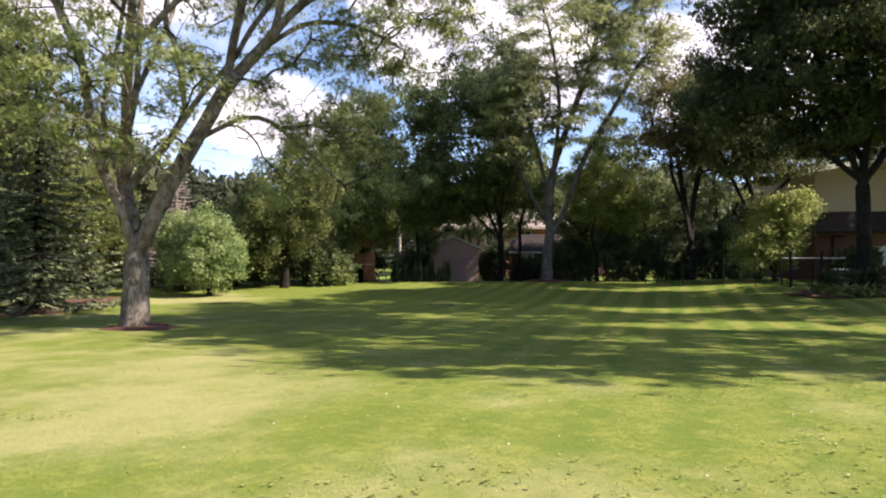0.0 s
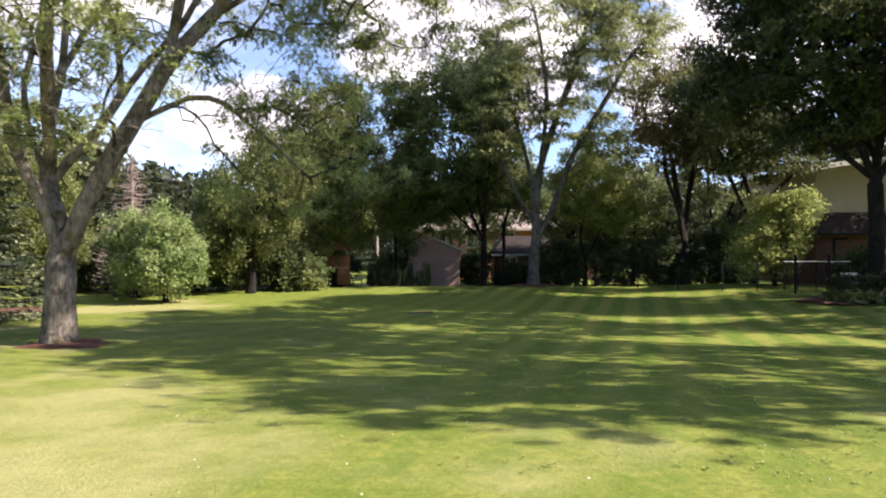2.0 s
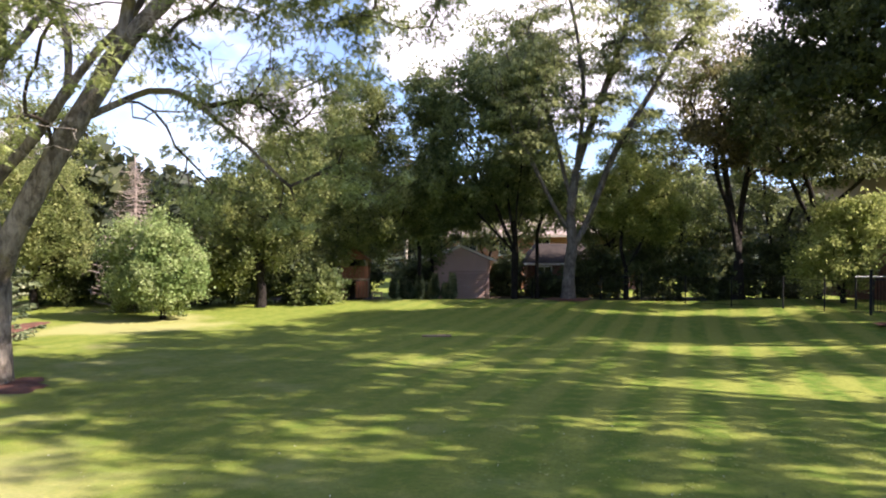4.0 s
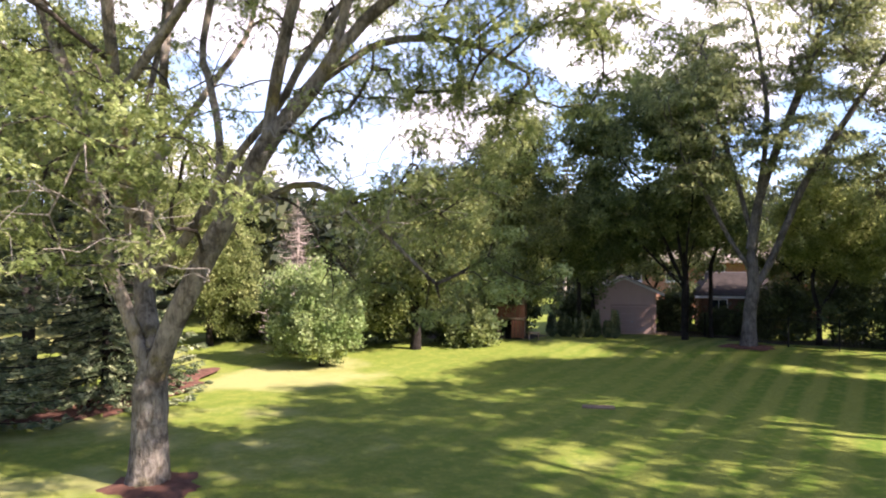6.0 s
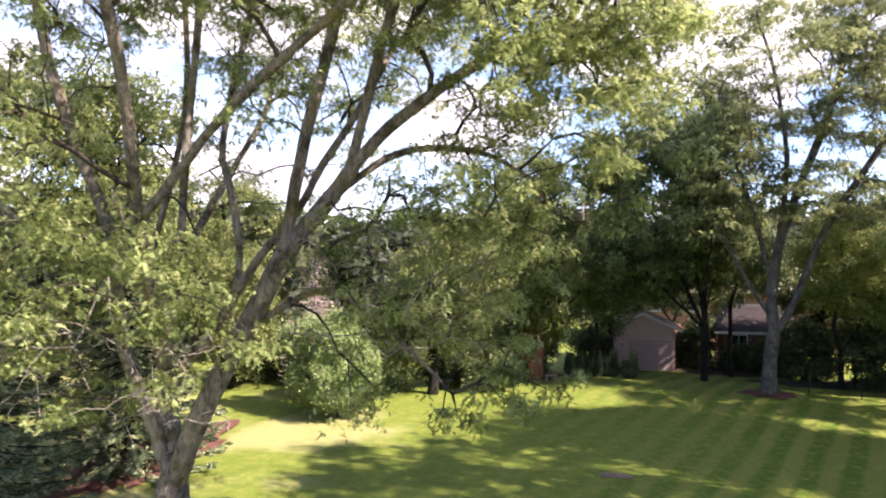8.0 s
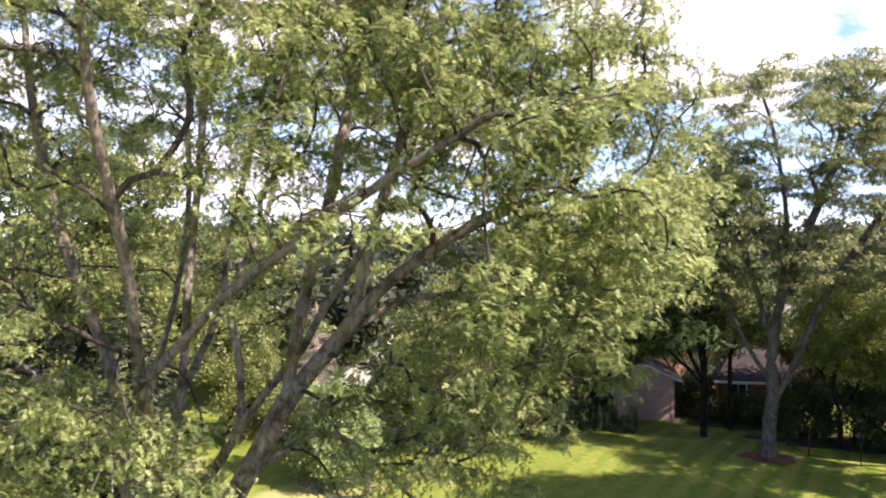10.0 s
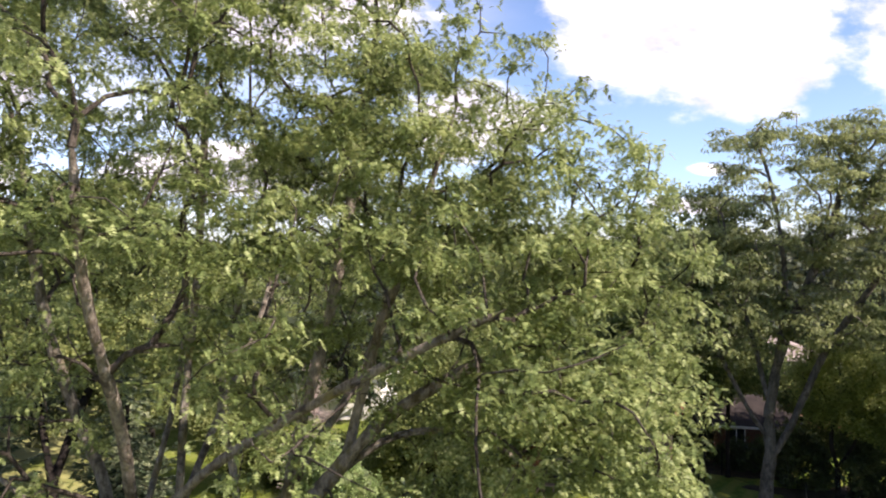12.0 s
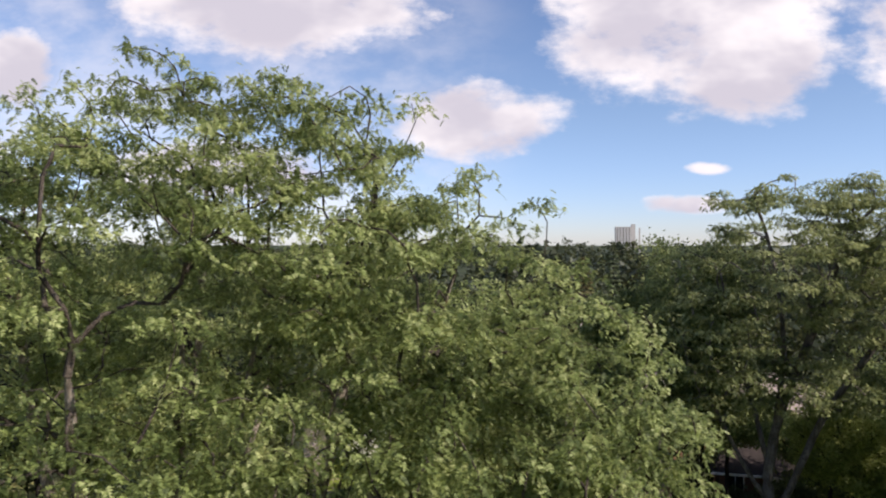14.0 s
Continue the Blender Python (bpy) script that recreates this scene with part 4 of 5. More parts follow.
# the dark-leaved shrubs also fill in the deep shade below the trees
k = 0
for x, y, w, h, m in ((-21.5, 39.5, 1.8, 3.0, M_hedge_shade), (-19.4, 39.8, 1.6, 2.6, M_hedge_shade), (-17.6, 40.6, 1.6, 2.4, M_hedge_shade), (-16.2, 36.8, 1.3, 2.2, M_hedge_shade), (-14.6, 40.2, 1.7, 2.6, M_hedge_shade), (-12.8, 41.0, 1.5, 2.4, M_hedge_shade),
                      (-10.2, 41.5, 1.5, 2.6, M_hedge_shade), (-9.0, 40.8, 1.2, 1.6, M_maple), (-5.2, 50.8, 1.3, 2.6, M_hedge_shade), (0.9, 55.0, 1.1, 2.8, M_hedge_shade), (0.7, 52.6, 0.9, 2.2, M_hedge_shade), (3.4, 52.0, 1.1, 1.3, M_hedge_shade), (5.4, 51.4, 1.2, 2.0, M_hedge_shade), (6.4, 49.0, 1.6, 3.0, M_hedge_shade), (8.4, 47.6, 1.6, 3.2, M_hedge_shade),
                      (10.6, 46.8, 1.7, 3.0, M_hedge_shade), (12.8, 46.4, 1.7, 3.4, M_hedge_shade), (15.0, 45.8, 1.7, 3.2, M_hedge_shade), (17.0, 46.6, 1.8, 4.0, M_hedge_shade), (12.2, 44.6, 1.4, 2.2, M_hedge_shade), (-16.4, 45.6, 1.8, 3.0, M_hedge_shade), (-13.6, 46.2, 1.8, 2.8, M_hedge_shade), (-10.8, 46.6, 1.7, 2.8, M_hedge_shade), (-8.4, 47.4, 1.5, 2.2, M_hedge_shade), (20.6, 39.4, 1.0, 1.7, M_hedge_shade)):
    shrub((x, y), w, h, m, 200 + k, "leafy dark shrub in the shaded border" if m in (M_hedge_shade, M_maple) else "light green shrub in the border")
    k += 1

for x, y, f, blobs, m, lab in (
        (-3.9, 49.6, 1.6, [((-3.9, 49.4, 5.0), (1.9, 1.7, 2.8))], M_maple, "dark leafy tree standing beside the shed"),
        (5.9, 52.0, 1.2, [((7.0, 51.8, 1.6), (1.6, 1.3, 1.0)), ((9.2, 51.0, 4.6), (1.8, 1.6, 1.8))], M_maple, "low dark tree in front of the wing"),
        (11.0, 48.4, 1.6, [((11.0, 48.2, 5.4), (2.4, 2.0, 3.2)), ((9.0, 48.0, 8.6), (1.8, 1.6, 1.8))], M_maple, "dark understorey tree behind the fence"),
        (15.6, 46.0, 2.0, [((15.6, 45.8, 6.6), (2.4, 2.2, 3.4)), ((17.4, 45.0, 9.0), (2.2, 2.0, 2.2))], M_maple, "dark understorey tree near the house"),
        (1.3, 49.3, 4.2, [((1.4, 48.6, 6.4), (1.9, 1.7, 2.0)), ((0.2, 48.8, 5.2), (1.3, 1.2, 0.9))], M_maple, "slender dark tree beside the shed door"),
        (2.7, 49.8, 4.6, [((3.0, 49.2, 7.0), (1.9, 1.7, 2.2))], M_maple, "slender dark tree before the low wing"),
        (-4.4, 46.4, 3.0, [((-4.2, 46.2, 5.4), (1.7, 1.5, 2.0))], M_maple, "slender dark tree beside the playhouse")):
    broad("understorey_tree", (x, y, 0), f, blobs, 0.11, 76, 46, m, 300 + int(x * 3), lab, inner=0.15)


broad("understorey_tree", (-0.4, 55.0, 0), 2.2, [((-0.4, 54.0, 4.2), (2.6, 1.2, 1.5)), ((2.6, 52.6, 4.8), (1.9, 1.2, 1.5))], 0.1, 62, 40, M_maple, 341, "thin dark tree before the brick house", inner=0.15)
broad("understorey_tree", (8.2, 52.6, 0), 2.0, [((7.6, 52.4, 4.0), (2.0, 1.4, 1.7)), ((5.4, 51.6, 5.0), (1.5, 1.2, 1.0))], 0.1, 60, 40, M_maple, 342, "thin dark tree beside the house wing", inner=0.15)


def clipped(at, size, seed, label):
    """A sheared bush: a rounded block of small leaves over a few stems."""
    rng = np.random.default_rng(seed)
    x, y = at
    base = thing("clipped_bush", (x, y, float(level(x, y)) + 0.02), 0, label, "bush", "clipped bushes")
    stems = [(np.array([(0, 0, 0), (a * 0.4, b * 0.4, 0.3), (a, b, 0.7 * size[2])]), (0.03, 0.022, 0.01)) for a, b in rng.uniform(-0.5, 0.5, (7, 2)) * size[:2]]
    arrays("stem", *tubes(stems, 5), M_bark_shade, base)
    n = 2000
    d = rng.uniform(-1, 1, (n, 3))
    face = rng.integers(0, 3, n)
    d[np.arange(n), face] = np.sign(d[np.arange(n), face]) * rng.uniform(0.86, 1.02, n)
    d /= np.maximum(1.0, (np.abs(d) ** 6).sum(1) ** (1 / 6))[:, None]
    p = d * np.array(size) * (0.5, 0.5, 0.47) + (0, 0, size[2] * 0.53)
    v, f = scatter(LEAVES_SMALL * 0.55, p, rng.uniform(0, 6.28, n), rng.normal(0, 0.8, n), rng.normal(0, 0.8, n), rng.uniform(0.7, 1.3, n))
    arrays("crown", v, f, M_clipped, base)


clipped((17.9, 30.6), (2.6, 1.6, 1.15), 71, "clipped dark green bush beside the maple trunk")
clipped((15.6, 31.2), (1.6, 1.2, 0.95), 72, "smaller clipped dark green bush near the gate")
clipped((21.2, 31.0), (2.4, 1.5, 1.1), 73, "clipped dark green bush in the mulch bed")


def clump(at, seed, high=0.5):
    """A tuft of arching blade leaves."""
    rng = np.random.default_rng(seed)
    base = thing("bedding_plant", (*at, float(level(*at)) + 0.03), 0, "low leafy plant at the bed's edge", "plant", "bedding plants")
    n = 240
    a = rng.uniform(0, 6.28, n)
    blade = np.array([[(-0.03, 0, 0), (0.03, 0, 0), (0.035, 0.2, 0.22), (-0.035, 0.2, 0.22)], [(-0.035, 0.2, 0.22), (0.035, 0.2, 0.22), (0.008, 0.42, 0.2), (-0.008, 0.42, 0.2)]])
    v, f = scatter(blade, rng.normal(0, 0.16, (n, 3)) * (1, 1, 0), a, rng.normal(0.1, 0.35, n), rng.normal(0, 0.3, n), rng.uniform(0.5, 1.2, n) * high / 0.4)
    arrays("foliage", v, f, M_maple_lit, base)


for i, at in enumerate(((15.0, 30.1), (15.8, 29.9), (16.5, 30.2), (14.6, 31.0))):
    clump(at, 80 + i)

for i in range(8):
    x, y = -5.9 + i * 0.5 + 0.1 * math.sin(i * 2.3), 46.6 + 0.25 * math.sin(i * 1.7)
    conifer("small_cedar", (x, y, 0), 1.25 + 0.3 * math.sin(i * 2.9), 0.15, M_spruce, 90 + i, "small dark columnar cedar in a row before the shed", per=60, whorls=14, droop=-0.8, category="cedar", fine=0.36)


def woods(name, spots, seed, mat, leaf=0.75, per=230):
    """Distant trees too many to count: crowns of leaf sprays on bare stems, in one mesh."""
    rng = np.random.default_rng(seed)
    shape = spray(rng, 5, leaf, leaf * 1.5)
    at, stems = [], []
    for x, y, h, r in spots:
        for _ in range(4):
            c = np.array((x, y, 0)) + rng.normal(0, 1, 3) * (r * 0.4, r * 0.4, 0) + (0, 0, h * rng.uniform(0.42, 0.74))
            d = rng.normal(size=(per // 4, 3))
            d /= np.linalg.norm(d, axis=1)[:, None]
            at.append(c + d * rng.uniform(0.75, 1.05, (per // 4, 1)) * (r * 0.72, r * 0.72, h * 0.27))
    p = np.concatenate(at)
    p = p[p[:, 2] > 0.3]
    n = len(p)
    v, f = scatter(shape, p, rng.uniform(0, 6.28, n), rng.normal(0, 0.5, n), rng.normal(0, 0.5, n), rng.uniform(0.7, 1.3, n))
    return tagged(arrays(name, v, f, mat), "distant mixed green woods beyond the yards", "woods", kind="stuff")


rng = np.random.default_rng(5)
near_spots, far_spots = [], []
for i in range(170):
    a, d = radians(rng.uniform(-62, 50)), rng.uniform(66, 125)
    x, y = d * math.sin(a), d * math.cos(a)
    if abs(x - 4) < 14 and y < 72:
        continue
    near_spots.append((x, y, rng.uniform(8.5, 13.5), rng.uniform(2.8, 4.6)))
for i in range(30):
    a = radians(rng.uniform(-75, -48))
    d = rng.uniform(34, 60)
    near_spots.append((d * math.sin(a), d * math.cos(a), rng.uniform(6, 9), rng.uniform(2.8, 4)))
for i in range(26):
    near_spots.append((rng.uniform(38, 75), rng.uniform(15, 60), rng.uniform(9, 13), rng.uniform(3, 4.5)))
for i in range(26):
    near_spots.append((rng.uniform(-50, -23), rng.uniform(44, 62), rng.uniform(6.5, 9.5), rng.uniform(2.6, 3.8)))
for i in range(330):
    a, d = radians(rng.uniform(-70, 60)), 125 + 500 * rng.uniform(0, 1) ** 1.5
    far_spots.append((d * math.sin(a), d * math.cos(a), rng.uniform(11.5, 16) + min(5, 0.012 * d) * rng.uniform(0.2, 1), rng.uniform(5, 9)))
for i in range(70):
    a, d = radians(rng.uniform(60, 290)), rng.uniform(45, 110)
    far_spots.append((d * math.sin(a), d * math.cos(a), rng.uniform(9, 13), rng.uniform(4, 7)))
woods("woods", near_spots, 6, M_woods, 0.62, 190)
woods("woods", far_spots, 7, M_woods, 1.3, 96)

# ---- shed, houses, fence, small things ----
M_shed = plain("shed_paint", (0.5, 0.33, 0.28), (0.58, 0.4, 0.345), 3, 0.8, 0.2)
M_shed_door = plain("shed_door_paint", (0.36, 0.235, 0.2), (0.45, 0.31, 0.275), 3, 0.75, 0.2)
M_tan = plain("tan_siding", (0.43, 0.36, 0.29), (0.5, 0.43, 0.35), 2, 0.8, 0.2)
M_roof = plain("roof_shingle", (0.05, 0.042, 0.038), (0.11, 0.09, 0.08), 9, 0.95, 0.6)
M_roof_pale = plain("pale_roof_shingle", (0.24, 0.19, 0.17), (0.36, 0.29, 0.26), 9, 0.95, 0.6)
M_roof_dark = plain("dark_brown_shingle", (0.016, 0.012, 0.011), (0.045, 0.034, 0.03), 9, 0.95, 0.6)
M_white = plain("white_paint", (0.68, 0.66, 0.62), (0.82, 0.8, 0.77), 4, 0.6, 0.1)
M_trim = plain("weathered_trim", (0.62, 0.58, 0.53), (0.76, 0.72, 0.67), 4, 0.75, 0.2)
M_red = plain("red_stain", (0.1, 0.04, 0.025), (0.19, 0.078, 0.046), 6, 0.85, 0.4)
M_black = plain("black_paint", (0.008, 0.008, 0.008), (0.02, 0.02, 0.02), 8, 0.75, 0.1, spec=0.2)
M_wood = plain("weathered_wood", (0.13, 0.09, 0.06), (0.26, 0.19, 0.13), 7, 0.9, 0.5)
M_metal = plain("grey_metal", (0.3, 0.3, 0.3), (0.42, 0.42, 0.42), 6, 0.4, 0.1, metal=0.8)
M_concrete = plain("concrete", (0.4, 0.38, 0.35), (0.55, 0.53, 0.5), 3, 0.9, 0.4)


def brick_material(name, deep):
    """Courses of brick in two reds with pale mortar."""
    m, n, b, o = material(name, 0.9, 0.2)
    t = n.add("ShaderNodeTexBrick")
    p = place_of(n)
    s = n.add("ShaderNodeSeparateXYZ")
    n.put(s.inputs[0], p)
    c = n.add("ShaderNodeCombineXYZ")
    n.put(c.inputs[0], n.math("ADD", s.outputs[0], s.outputs[1])), n.put(c.inputs[1], s.outputs[2])
    n.put(t.inputs["Vector"], c.outputs[0])
    for key, value in (("Color1", (0.38 * deep, 0.15 * deep, 0.09 * deep, 1)), ("Color2", (0.5 * deep, 0.23 * deep, 0.14 * deep, 1)), ("Mortar", (0.45 * deep, 0.4 * deep, 0.36 * deep, 1)), ("Scale", 1.0), ("Mortar Size", 0.008), ("Brick Width", 0.22), ("Row Height", 0.075)):
        t.inputs[key].default_value = value
    n.put(b.inputs["Base Color"], n.mix(n.math("MULTIPLY", n.noise(p, 1.2, 4.0), 0.5), t.outputs[0], (0.3 * deep, 0.13 * deep, 0.09 * deep)))
    bump(n, b, t.outputs["Fac"], -0.5, 0.01)
    return m


M_brick = brick_material("orange_brick", 1.0)
# the same brick and mortar scaled darker, for walls in shade
M_brick_shade = brick_material("shaded_brick", 0.45)


def glass():
    m, n, b, o = material("window_glass", 0.05, 0.6)
    b.inputs["Base Color"].default_value = (0.02, 0.025, 0.03, 1)
    return m


M_glass = glass()


def window(parent, at, w, h, bars=1):
    """A window in a wall that faces -y: frame proud of the wall, pane set in, sill."""
    x, y, z = at
    t = 0.07
    win = part("window", boxes(((x - w / 2 - t, y - 0.05, z - t), (x - w / 2, y + 0.04, z + h + t)), ((x + w / 2, y - 0.05, z - t), (x + w / 2 + t, y + 0.04, z + h + t)),
                               ((x - w / 2, y - 0.05, z + h), (x + w / 2, y + 0.04, z + h + t)), ((x - w / 2, y - 0.05, z - t), (x + w / 2, y + 0.04, z)),
                               *[((x - w / 2 + w * (i + 1) / (bars + 1) - 0.02, y - 0.04, z), (x - w / 2 + w * (i + 1) / (bars + 1) + 0.02, y + 0.03, z + h)) for i in range(bars)]), M_white, parent)
    part("pane", boxes(((x - w / 2, y - 0.012, z), (x + w / 2, y - 0.004, z + h))), M_glass, win)
    part("sill", boxes(((x - w / 2 - 0.12, y - 0.11, z - t - 0.06), (x + w / 2 + 0.12, y + 0.02, z - t)), bevel=0.01), M_white, win)
    return win


# garden shed
SG = -0.58
shed = thing("garden_shed", (-2.15, 51.0, SG), 6, "small mauve-grey gabled shed with wide door", "shed")
part("wall", prism(bmesh.new(), [(-1.85, 0), (1.85, 0), (1.85, 2.52), (0, 3.32), (-1.85, 2.52)], 0, 3.6), M_shed, shed)
bm = bmesh.new()
for s in (-1, 1):
    prism(bm, [(0, 3.4), (0, 3.51), (s * 2.28, 2.52), (s * 2.28, 2.41)], -0.28, 3.85)
part("roof", bm, M_roof, shed, "dark shingled gable roof")
for s in (-1, 1):
    part("rake_board", prism(bmesh.new(), [(0, 3.34), (0, 3.5), (s * 2.3, 2.5), (s * 2.3, 2.35)], -0.32, -0.282), M_trim, shed, "pale painted rake board")
    part("corner_board", boxes(((s * 1.8 - 0.06, -0.03, 0), (s * 1.8 + 0.06, 0.0, 2.5))), M_shed_door, shed)
for i in range(11):
    w = 1.85 if i < 10 else 1.2
    part("siding_board", boxes(((-w + 0.14, -0.022, 0.06 + 0.245 * i), (w - 0.14, -0.003, 0.06 + 0.245 * i + 0.232))), M_shed, shed)
door = part("door", boxes(*[((-0.7 + 0.02, -0.07, 0.06 + 0.4 * i), (1.62, -0.03, 0.06 + 0.4 * i + 0.385)) for i in range(4)], bevel=0.008), M_shed_door, shed, "wide panelled shed door")
part("door_frame", boxes(((-0.8, -0.085, 0), (-0.7, -0.024, 1.72)), ((1.63, -0.085, 0), (1.73, -0.024, 1.72)), ((-0.8, -0.09, 1.7), (1.73, -0.024, 1.81))), M_shed_door, door)
part("door_handle", boxes(((0.4, -0.12, 0.75), (0.56, -0.07, 0.79)), bevel=0.01), M_metal, door)

# low wing and brick house behind the shed
hs = thing("brick_house", (4.2, 61.5, SG), 4, "brick two-storey house with pale roof behind the trees", "house")
part("wall", boxes(((-8.0, 0, 0), (7.2, 8.5, 4.3))), M_brick, hs)
bm = bmesh.new()
rf = [bm.verts.new(c) for c in ((-8.6, -0.6, 4.2), (7.8, -0.6, 4.2), (7.8, 9.1, 4.2), (-8.6, 9.1, 4.2), (-4.0, 4.2, 6.3), (3.2, 4.2, 6.3), (-8.6, -0.6, 4.32), (7.8, -0.6, 4.32), (7.8, 9.1, 4.32), (-8.6, 9.1, 4.32))]
for f in ((0, 1, 7, 6), (1, 2, 8, 7), (2, 3, 9, 8), (3, 0, 6, 9), (3, 2, 1, 0), (6, 7, 5, 4), (7, 8, 5), (8, 9, 4, 5), (9, 6, 4)):
    bm.faces.new([rf[i] for i in f])
part("roof", bm, M_roof_pale, hs, "pale hipped shingle roof")
part("fascia", boxes(((-8.62, -0.66, 4.12), (7.82, -0.6, 4.3))), M_tan, hs)
for x in (-6.2, -3.2, -0.4, 2.6, 5.6):
    window(hs, (x, 0, 2.75), 1.15, 1.15)
# wall and roof take darker materials to give the wing its shade
wing = thing("house_wing", (4.6, 53.6, SG), 4, "single-storey wing with low hipped roof, coloured dark for shade", "house wing")
part("wall", boxes(((-2.1, 0, 0), (2.5, 4.0, 2.3))), M_brick_shade, wing)
bm = bmesh.new()
rf = [bm.verts.new(c) for c in ((-2.6, -0.5, 2.25), (3.0, -0.5, 2.25), (3.0, 4.0, 2.25), (-2.6, 4.0, 2.25), (-1.3, 2.2, 3.6), (1.7, 2.2, 3.6), (1.7, 4.0, 3.6), (-1.3, 4.0, 3.6))]
for f in ((0, 1, 5, 4), (1, 2, 6, 5), (3, 0, 4, 7), (4, 5, 6, 7), (3, 2, 1, 0), (2, 3, 7, 6)):
    bm.faces.new([rf[i] for i in f])
part("roof", bm, M_roof_dark, wing, "low roof coloured dark for shade")
part("gutter", boxes(((-2.64, -0.58, 2.14), (3.04, -0.5, 2.27)), bevel=0.01), M_white, wing)
window(wing, (-1.2, 0, 0.9), 0.9, 1.1)
part("door", boxes(((0.5, -0.05, 0.05), (1.4, 0.0, 2.05))), M_white, wing)

# house on the near side, tan above and brick below
RG = 0.05
hr = thing("tan_house", (19.2, 41.3, RG), 0, "two-storey house, tan upper wall over brick", "house")
part("lower_wall", boxes(((0, 0, 0), (12, 9, 3.3))), M_brick_shade, hr, "red-brown brick ground floor wall")
part("upper_wall", prism(bmesh.new(), [(0.0, 3.3), (12, 3.3), (12, 6.5), (6, 7.4), (0.0, 6.5)], 0.0, 9.0), M_tan, hr, "tan stucco upper wall")
bm = bmesh.new()
for s in (-1, 1):
    prism(bm, [(6, 7.42), (6, 7.56), (6 + s * 6.7, 6.54), (6 + s * 6.7, 6.4)], -0.6, 9.5)
part("roof", bm, M_roof_dark, hr, "dark low gable roof")
for s in (-1, 1):
    part("rake_board", prism(bmesh.new(), [(6, 7.32), (6, 7.58), (6 + s * 6.74, 6.56), (6 + s * 6.74, 6.3)], -0.65, -0.603), M_white, hr, "pale rake board")
bm = bmesh.new()
pr = [bm.verts.new(c) for c in ((-0.55, -1.25, 2.95), (12, -1.25, 2.95), (12, -0.003, 4.1), (0.5, -0.003, 4.1), (-0.55, -0.003, 2.95), (-0.55, -1.25, 2.85), (12, -1.25, 2.85), (12, -0.003, 2.85), (-0.55, -0.003, 2.85))]
for f in ((0, 1, 2, 3), (0, 3, 4), (5, 6, 1, 0), (5, 0, 4, 8), (8, 7, 6, 5), (6, 7, 2, 1)):
    bm.faces.new([pr[i] for i in f])
part("pent_roof", bm, M_roof_dark, hr, "dark brown shingled pent roof")
part("gutter", boxes(((-0.6, -1.33, 2.83), (12, -1.25, 2.95)), bevel=0.01), M_black, hr)
part("downspout", boxes(((0.9, -0.12, 0.1), (0.99, -0.03, 2.6)), ((0.9, -1.28, 2.6), (0.99, -0.03, 2.69)), bevel=0.01), M_black, hr)
part("door", boxes(((3.1, -0.05, 0.1), (4.0, 0.0, 2.1)), bevel=0.01), M_white, hr, "pale painted back door")
window(hr, (6.2, 0, 0.9), 1.8, 1.2, 2)

# house far on the other side, mostly hidden
hl = thing("neighbour_house", (-27.0, 54.0, 0), 12, "pale house with brown roof behind the shrubs", "house")
part("wall", boxes(((-5, 0, -0.6), (6, 8, 3.4))), M_white, hl)
bm = bmesh.new()
prism(bm, [(-5.6, 3.3), (6.6, 3.3), (6.6, 3.45), (0.5, 6.0), (-5.6, 3.45)], -0.5, 8.5)
part("roof", bm, M_roof_pale, hl, "brownish shingle roof")
window(hl, (2.5, 0, 1.0), 1.4, 1.2)
window(hl, (-2.0, 0, 1.0), 1.4, 1.2)

# far apartment block on the horizon
fb = thing("apartment_block", (-78, 1180, -4), 10, "pale concrete apartment block on the horizon", "building")
part("wall", boxes(((-16, 0, 0), (10, 16, 46)), ((10, 2, 0), (16, 14, 50))), M_concrete, fb)
for i in range(13):
    for j in range(5):
        part("window", boxes(((-14 + j * 4.8, -0.15, 4 + i * 3.2), (-12.2 + j * 4.8, -0.02, 5.4 + i * 3.2))), M_glass, fb)
part("chimney", boxes(((22, 6, 0), (24.4, 9, 44))), M_concrete, fb)

# timber playhouse
ph = thing("playhouse", (-7.5, 43.0, 0), 6, "red-stained timber playhouse on posts", "playhouse")
for x in (-0.65, 0.65):
    for y in (0, 1.2):
        part("post", boxes(((x - 0.05, y - 0.05, 0), (x + 0.05, y + 0.05, 2.1)), bevel=0.008), M_wood, ph)
part("platform", boxes(((-0.75, -0.1, 1.0), (0.75, 1.3, 1.08))), M_wood, ph)
for i in range(6):
    part("board", boxes(((-0.72 + 0.24 * i, -0.075, 1.1), (-0.72 + 0.24 * i + 0.225, -0.052, 1.75)), bevel=0.004), M_red, ph)
for i in range(5):
    part("board", boxes(((0.72, -0.05 + 0.25 * i, 1.1), (0.742, 0.19 + 0.25 * i, 1.75)), bevel=0.004), M_red, ph)
part("gable", prism(bmesh.new(), [(-0.7, 2.1), (0.7, 2.1), (0, 2.72)], -0.04, 0.0), M_red, ph)
bm = bmesh.new()
for s in (-1, 1):
    prism(bm, [(0, 2.74), (0, 2.79), (s * 0.9, 2.02), (s * 0.9, 1.97)], -0.25, 1.45)
part("roof", bm, M_red, ph, "red-brown board roof")
for i in range(4):
    part("panel", boxes(((0.05 + 0.17 * i, -0.08, 0.05), (0.2 + 0.17 * i, -0.055, 0.95)), bevel=0.004), M_red, ph)
part("bench", boxes(((0.9, -0.3, 0.3), (1.5, 0.1, 0.36)), ((0.93, -0.28, 0), (0.99, 0.08, 0.3)), ((1.41, -0.28, 0), (1.47, 0.08, 0.3))), M_wood, ph)


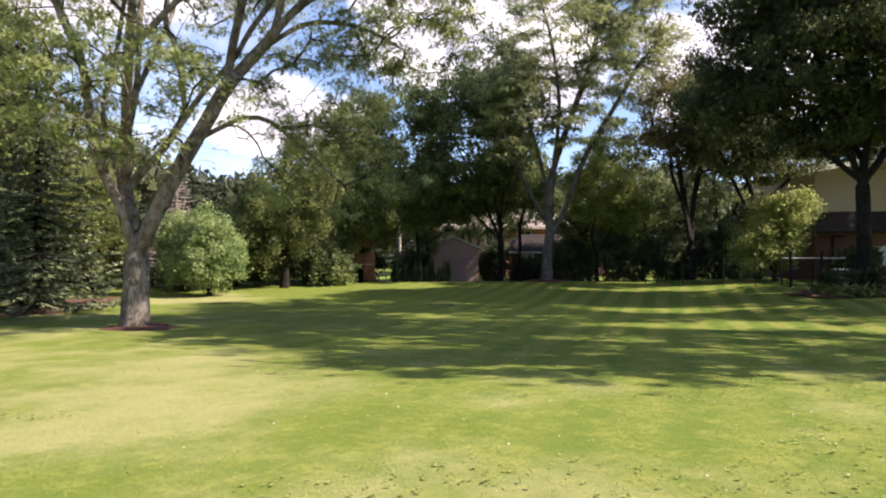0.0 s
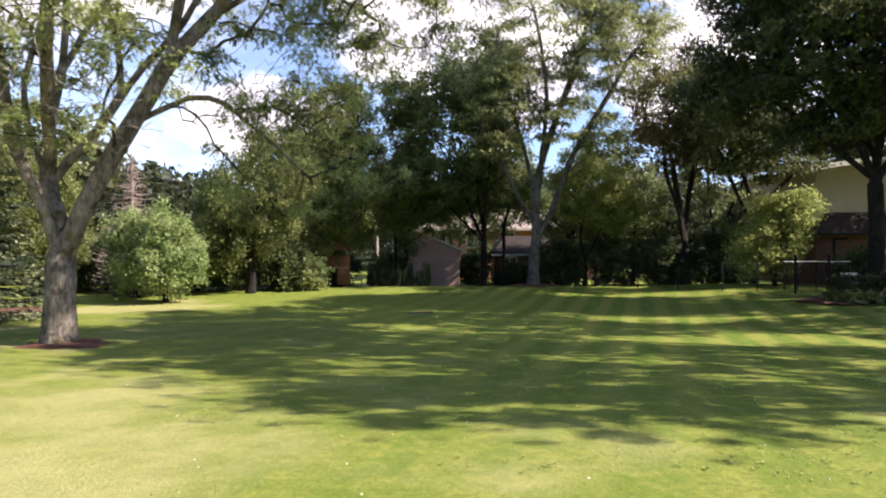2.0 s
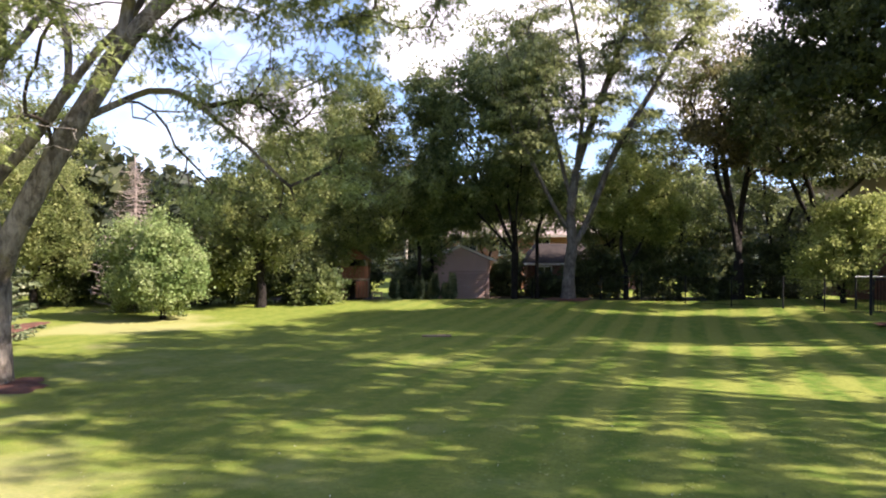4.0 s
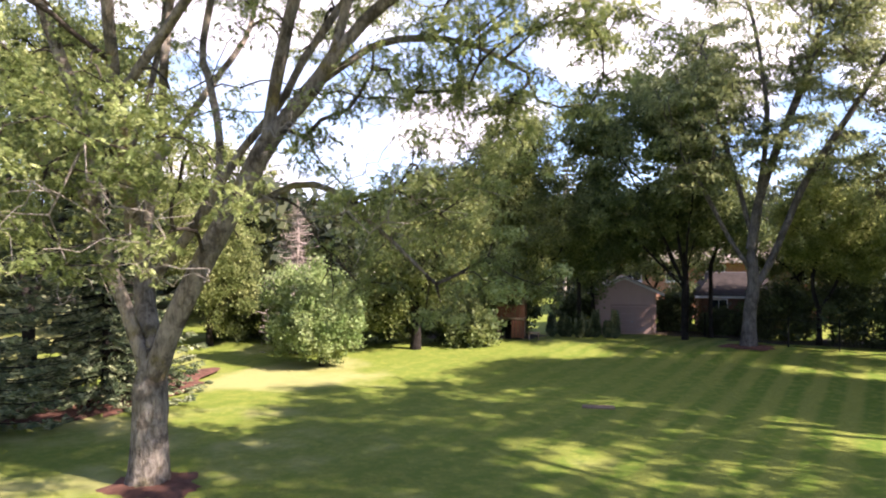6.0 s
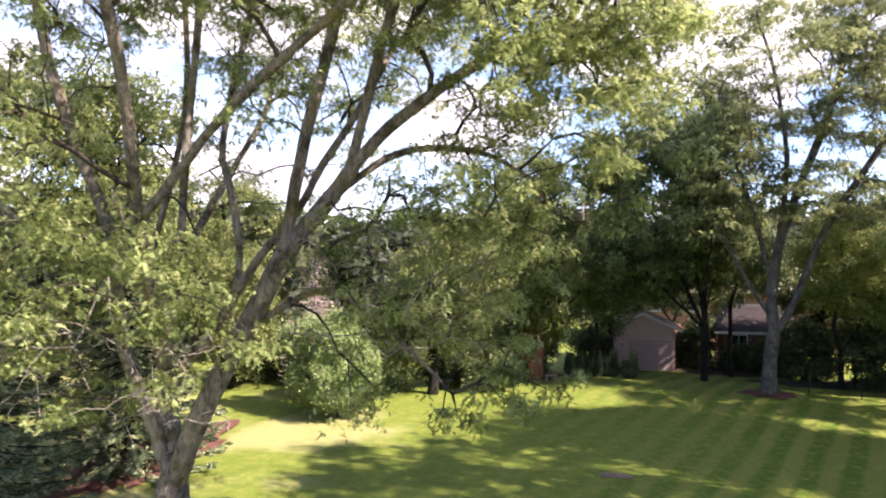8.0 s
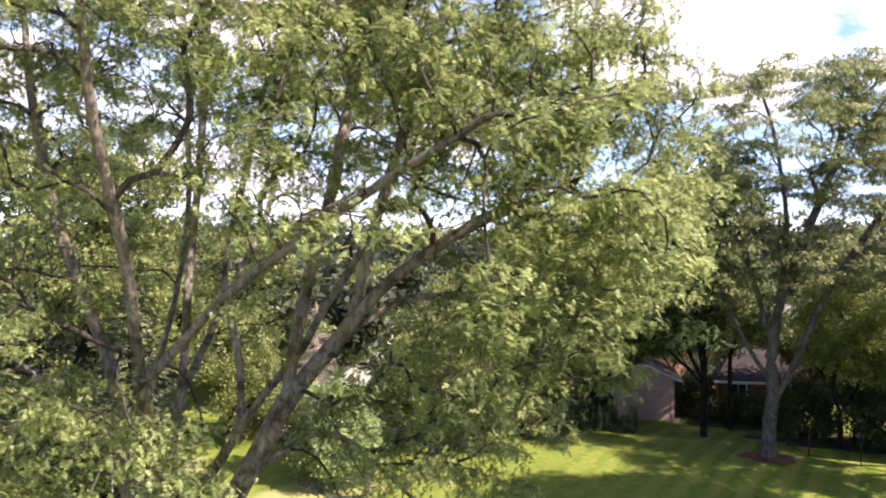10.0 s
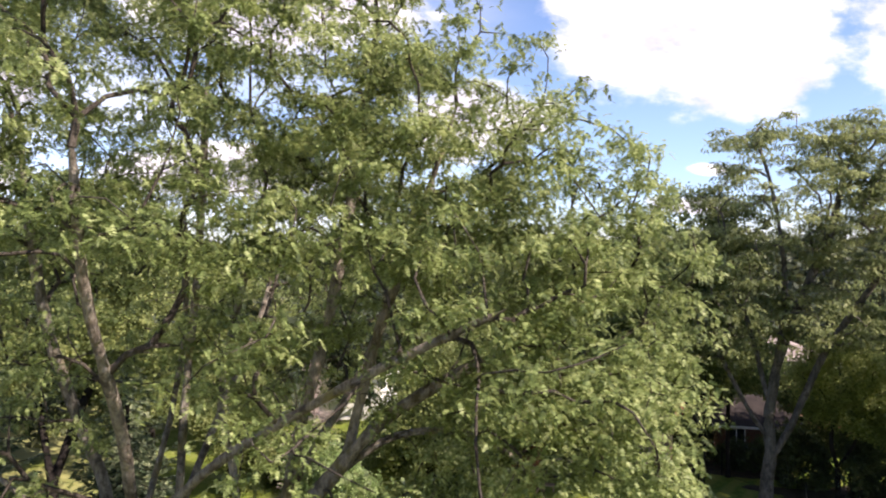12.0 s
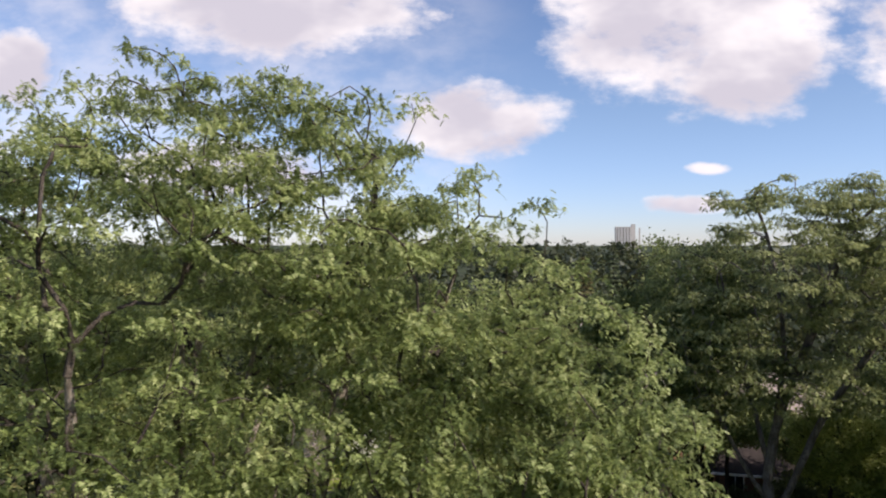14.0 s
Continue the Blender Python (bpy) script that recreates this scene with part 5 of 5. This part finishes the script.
# black mesh fence with posts
def fence(points, high, gate=()):
    """Posts and a top rail along a line, with wire mesh between."""
    for n, (a, b) in enumerate(zip(points, points[1:])):
        a, b = Vector(a), Vector(b)
        span = (b - a).length
        way = (b - a).normalized()
        f = thing("fence", (a.x, a.y, 0), math.degrees(math.atan2(way.y, way.x)), "black chain-link fence along the lawn's edge", "fence", "fence runs")
        count = max(1, round(span / 2.4))
        for i in range(count + 1):
            p = a + way * span * i / count
            g = float(level(p.x, p.y))
            x = span * i / count
            bm = bmesh.new()
            bmesh.ops.create_cone(bm, segments=8, radius1=0.03, radius2=0.03, depth=high + 0.1, cap_ends=True, matrix=Matrix.Translation((x, 0, g + high / 2)))
            bmesh.ops.create_uvsphere(bm, u_segments=8, v_segments=5, radius=0.038, matrix=Matrix.Translation((x, 0, g + high + 0.06)))
            part("post", bm, M_black, f)
        g0, g1 = float(level(a.x, a.y)), float(level(b.x, b.y))
        for h in (0.08, high - 0.03):
            v, q = tubes([(np.array([(0, 0, g0 + h), (span / 2, 0, (g0 + g1) / 2 + h), (span, 0, g1 + h)]), np.full(3, 0.011))], 6)
            arrays("rail", v, q, M_black, f)
        wires = []
        m = int(span / 0.2)
        for i in range(-6, m):
            for s in (0, 1):
                x0, x1 = i * 0.2, i * 0.2 + high * 0.7
                if s:
                    x0, x1 = x1, x0
                if min(x0, x1) < 0 or max(x0, x1) > span:
                    continue
                wires.append((np.array([(x0, 0, g0 + (g1 - g0) * x0 / span + 0.08), (x1, 0, g0 + (g1 - g0) * x1 / span + high - 0.04)]), np.full(2, 0.0022)))
        if wires:
            tagged(arrays("mesh_wire", *tubes(wires, 3), M_black, f), kind="stuff")


fence([(5.8, 44.4), (9.6, 41.8), (12.9, 38.2), (15.0, 35.0)], 1.35)
fence([(16.3, 34.6), (19.0, 35.4), (22.5, 36.0)], 1.35)
fence([(5.8, 44.4), (4.6, 47.5), (2.4, 50.3)], 1.3)
gate = thing("gate", (15.0, 35.0, float(level(15, 35))), -17, "black metal garden gate in the fence", "gate")
for x in (0, 1.36):
    part("post", boxes(((x - 0.05, -0.05, 0), (x + 0.05, 0.05, 1.75)), ((x - 0.065, -0.065, 1.75), (x + 0.065, 0.065, 1.8)), bevel=0.006), M_black, gate)
part("gate_frame", boxes(((0.08, -0.02, 0.12), (0.12, 0.02, 1.45)), ((1.24, -0.02, 0.12), (1.28, 0.02, 1.45)), ((0.12, -0.02, 0.12), (1.24, 0.02, 0.16)), ((0.12, -0.02, 1.41), (1.24, 0.02, 1.45))), M_black, gate)
for i in range(9):
    part("bar", boxes(((0.22 + i * 0.11, -0.01, 0.16), (0.24 + i * 0.11, 0.01, 1.41))), M_black, gate)
rail = thing("deck_railing", (15.6, 37.4, 0.1), 4, "white deck railing behind the gate", "railing")
part("top_rail", boxes(((0, -0.04, 1.43), (3.4, 0.04, 1.465)), bevel=0.01), M_white, rail)
for i in range(3):
    part("post", boxes(((i * 1.65, -0.03, 0), (i * 1.65 + 0.06, 0.03, 1.42)), bevel=0.008), M_black, rail)
ub = thing("utility_box", (17.0, 34.2, float(level(17, 34.2))), 8, "pale metal utility cabinet beside the bushes", "utility box")
part("cabinet", boxes(((-0.28, -0.2, 0.06), (0.28, 0.2, 1.0)), bevel=0.02), M_white, ub)
part("plinth", boxes(((-0.32, -0.24, 0), (0.32, 0.24, 0.06))), M_concrete, ub)
part("cabinet_door", boxes(((-0.24, -0.212, 0.12), (0.24, -0.2, 0.94))), M_white, ub)

# dark lid in the lawn
lid = thing("drain_cover", (-2.0, 30.0, float(level(-2, 30)) + 0.012), 8, "dark weathered wooden drain cover lying in the grass", "drain cover")
for i in range(3):
    part("board", boxes(((-0.5, -0.2 + 0.14 * i, 0), (0.5, -0.08 + 0.14 * i, 0.035)), bevel=0.004), M_wood, lid)

# overhead cable to the tan house, and a far pole
cable = thing("overhead_cable", (0, 0, 0), 0, "thin grey overhead cable running to the house", "cable")
t = np.linspace(0, 1, 24)
pts = np.stack([24 - 14.0 * t, 38 + 26 * t, 6.6 + 2.4 * t - 3.2 * t * (1 - t)], -1)
arrays("wire", *tubes([(pts, np.full(24, 0.014))], 5), M_black, cable)
pole = thing("utility_pole", (-8.4, 72.0, -0.4), 0, "weathered grey wooden utility pole", "utility pole")
arrays("pole", *tubes([(np.array([(0, 0, 0), (0, 0, 6), (0.02, 0, 11.6)]), np.array((0.17, 0.14, 0.11)))], 9), M_twig, pole, smooth=True)
part("crossarm", boxes(((-0.9, -0.06, 10.9), (0.9, 0.06, 11.02))), M_wood, pole)
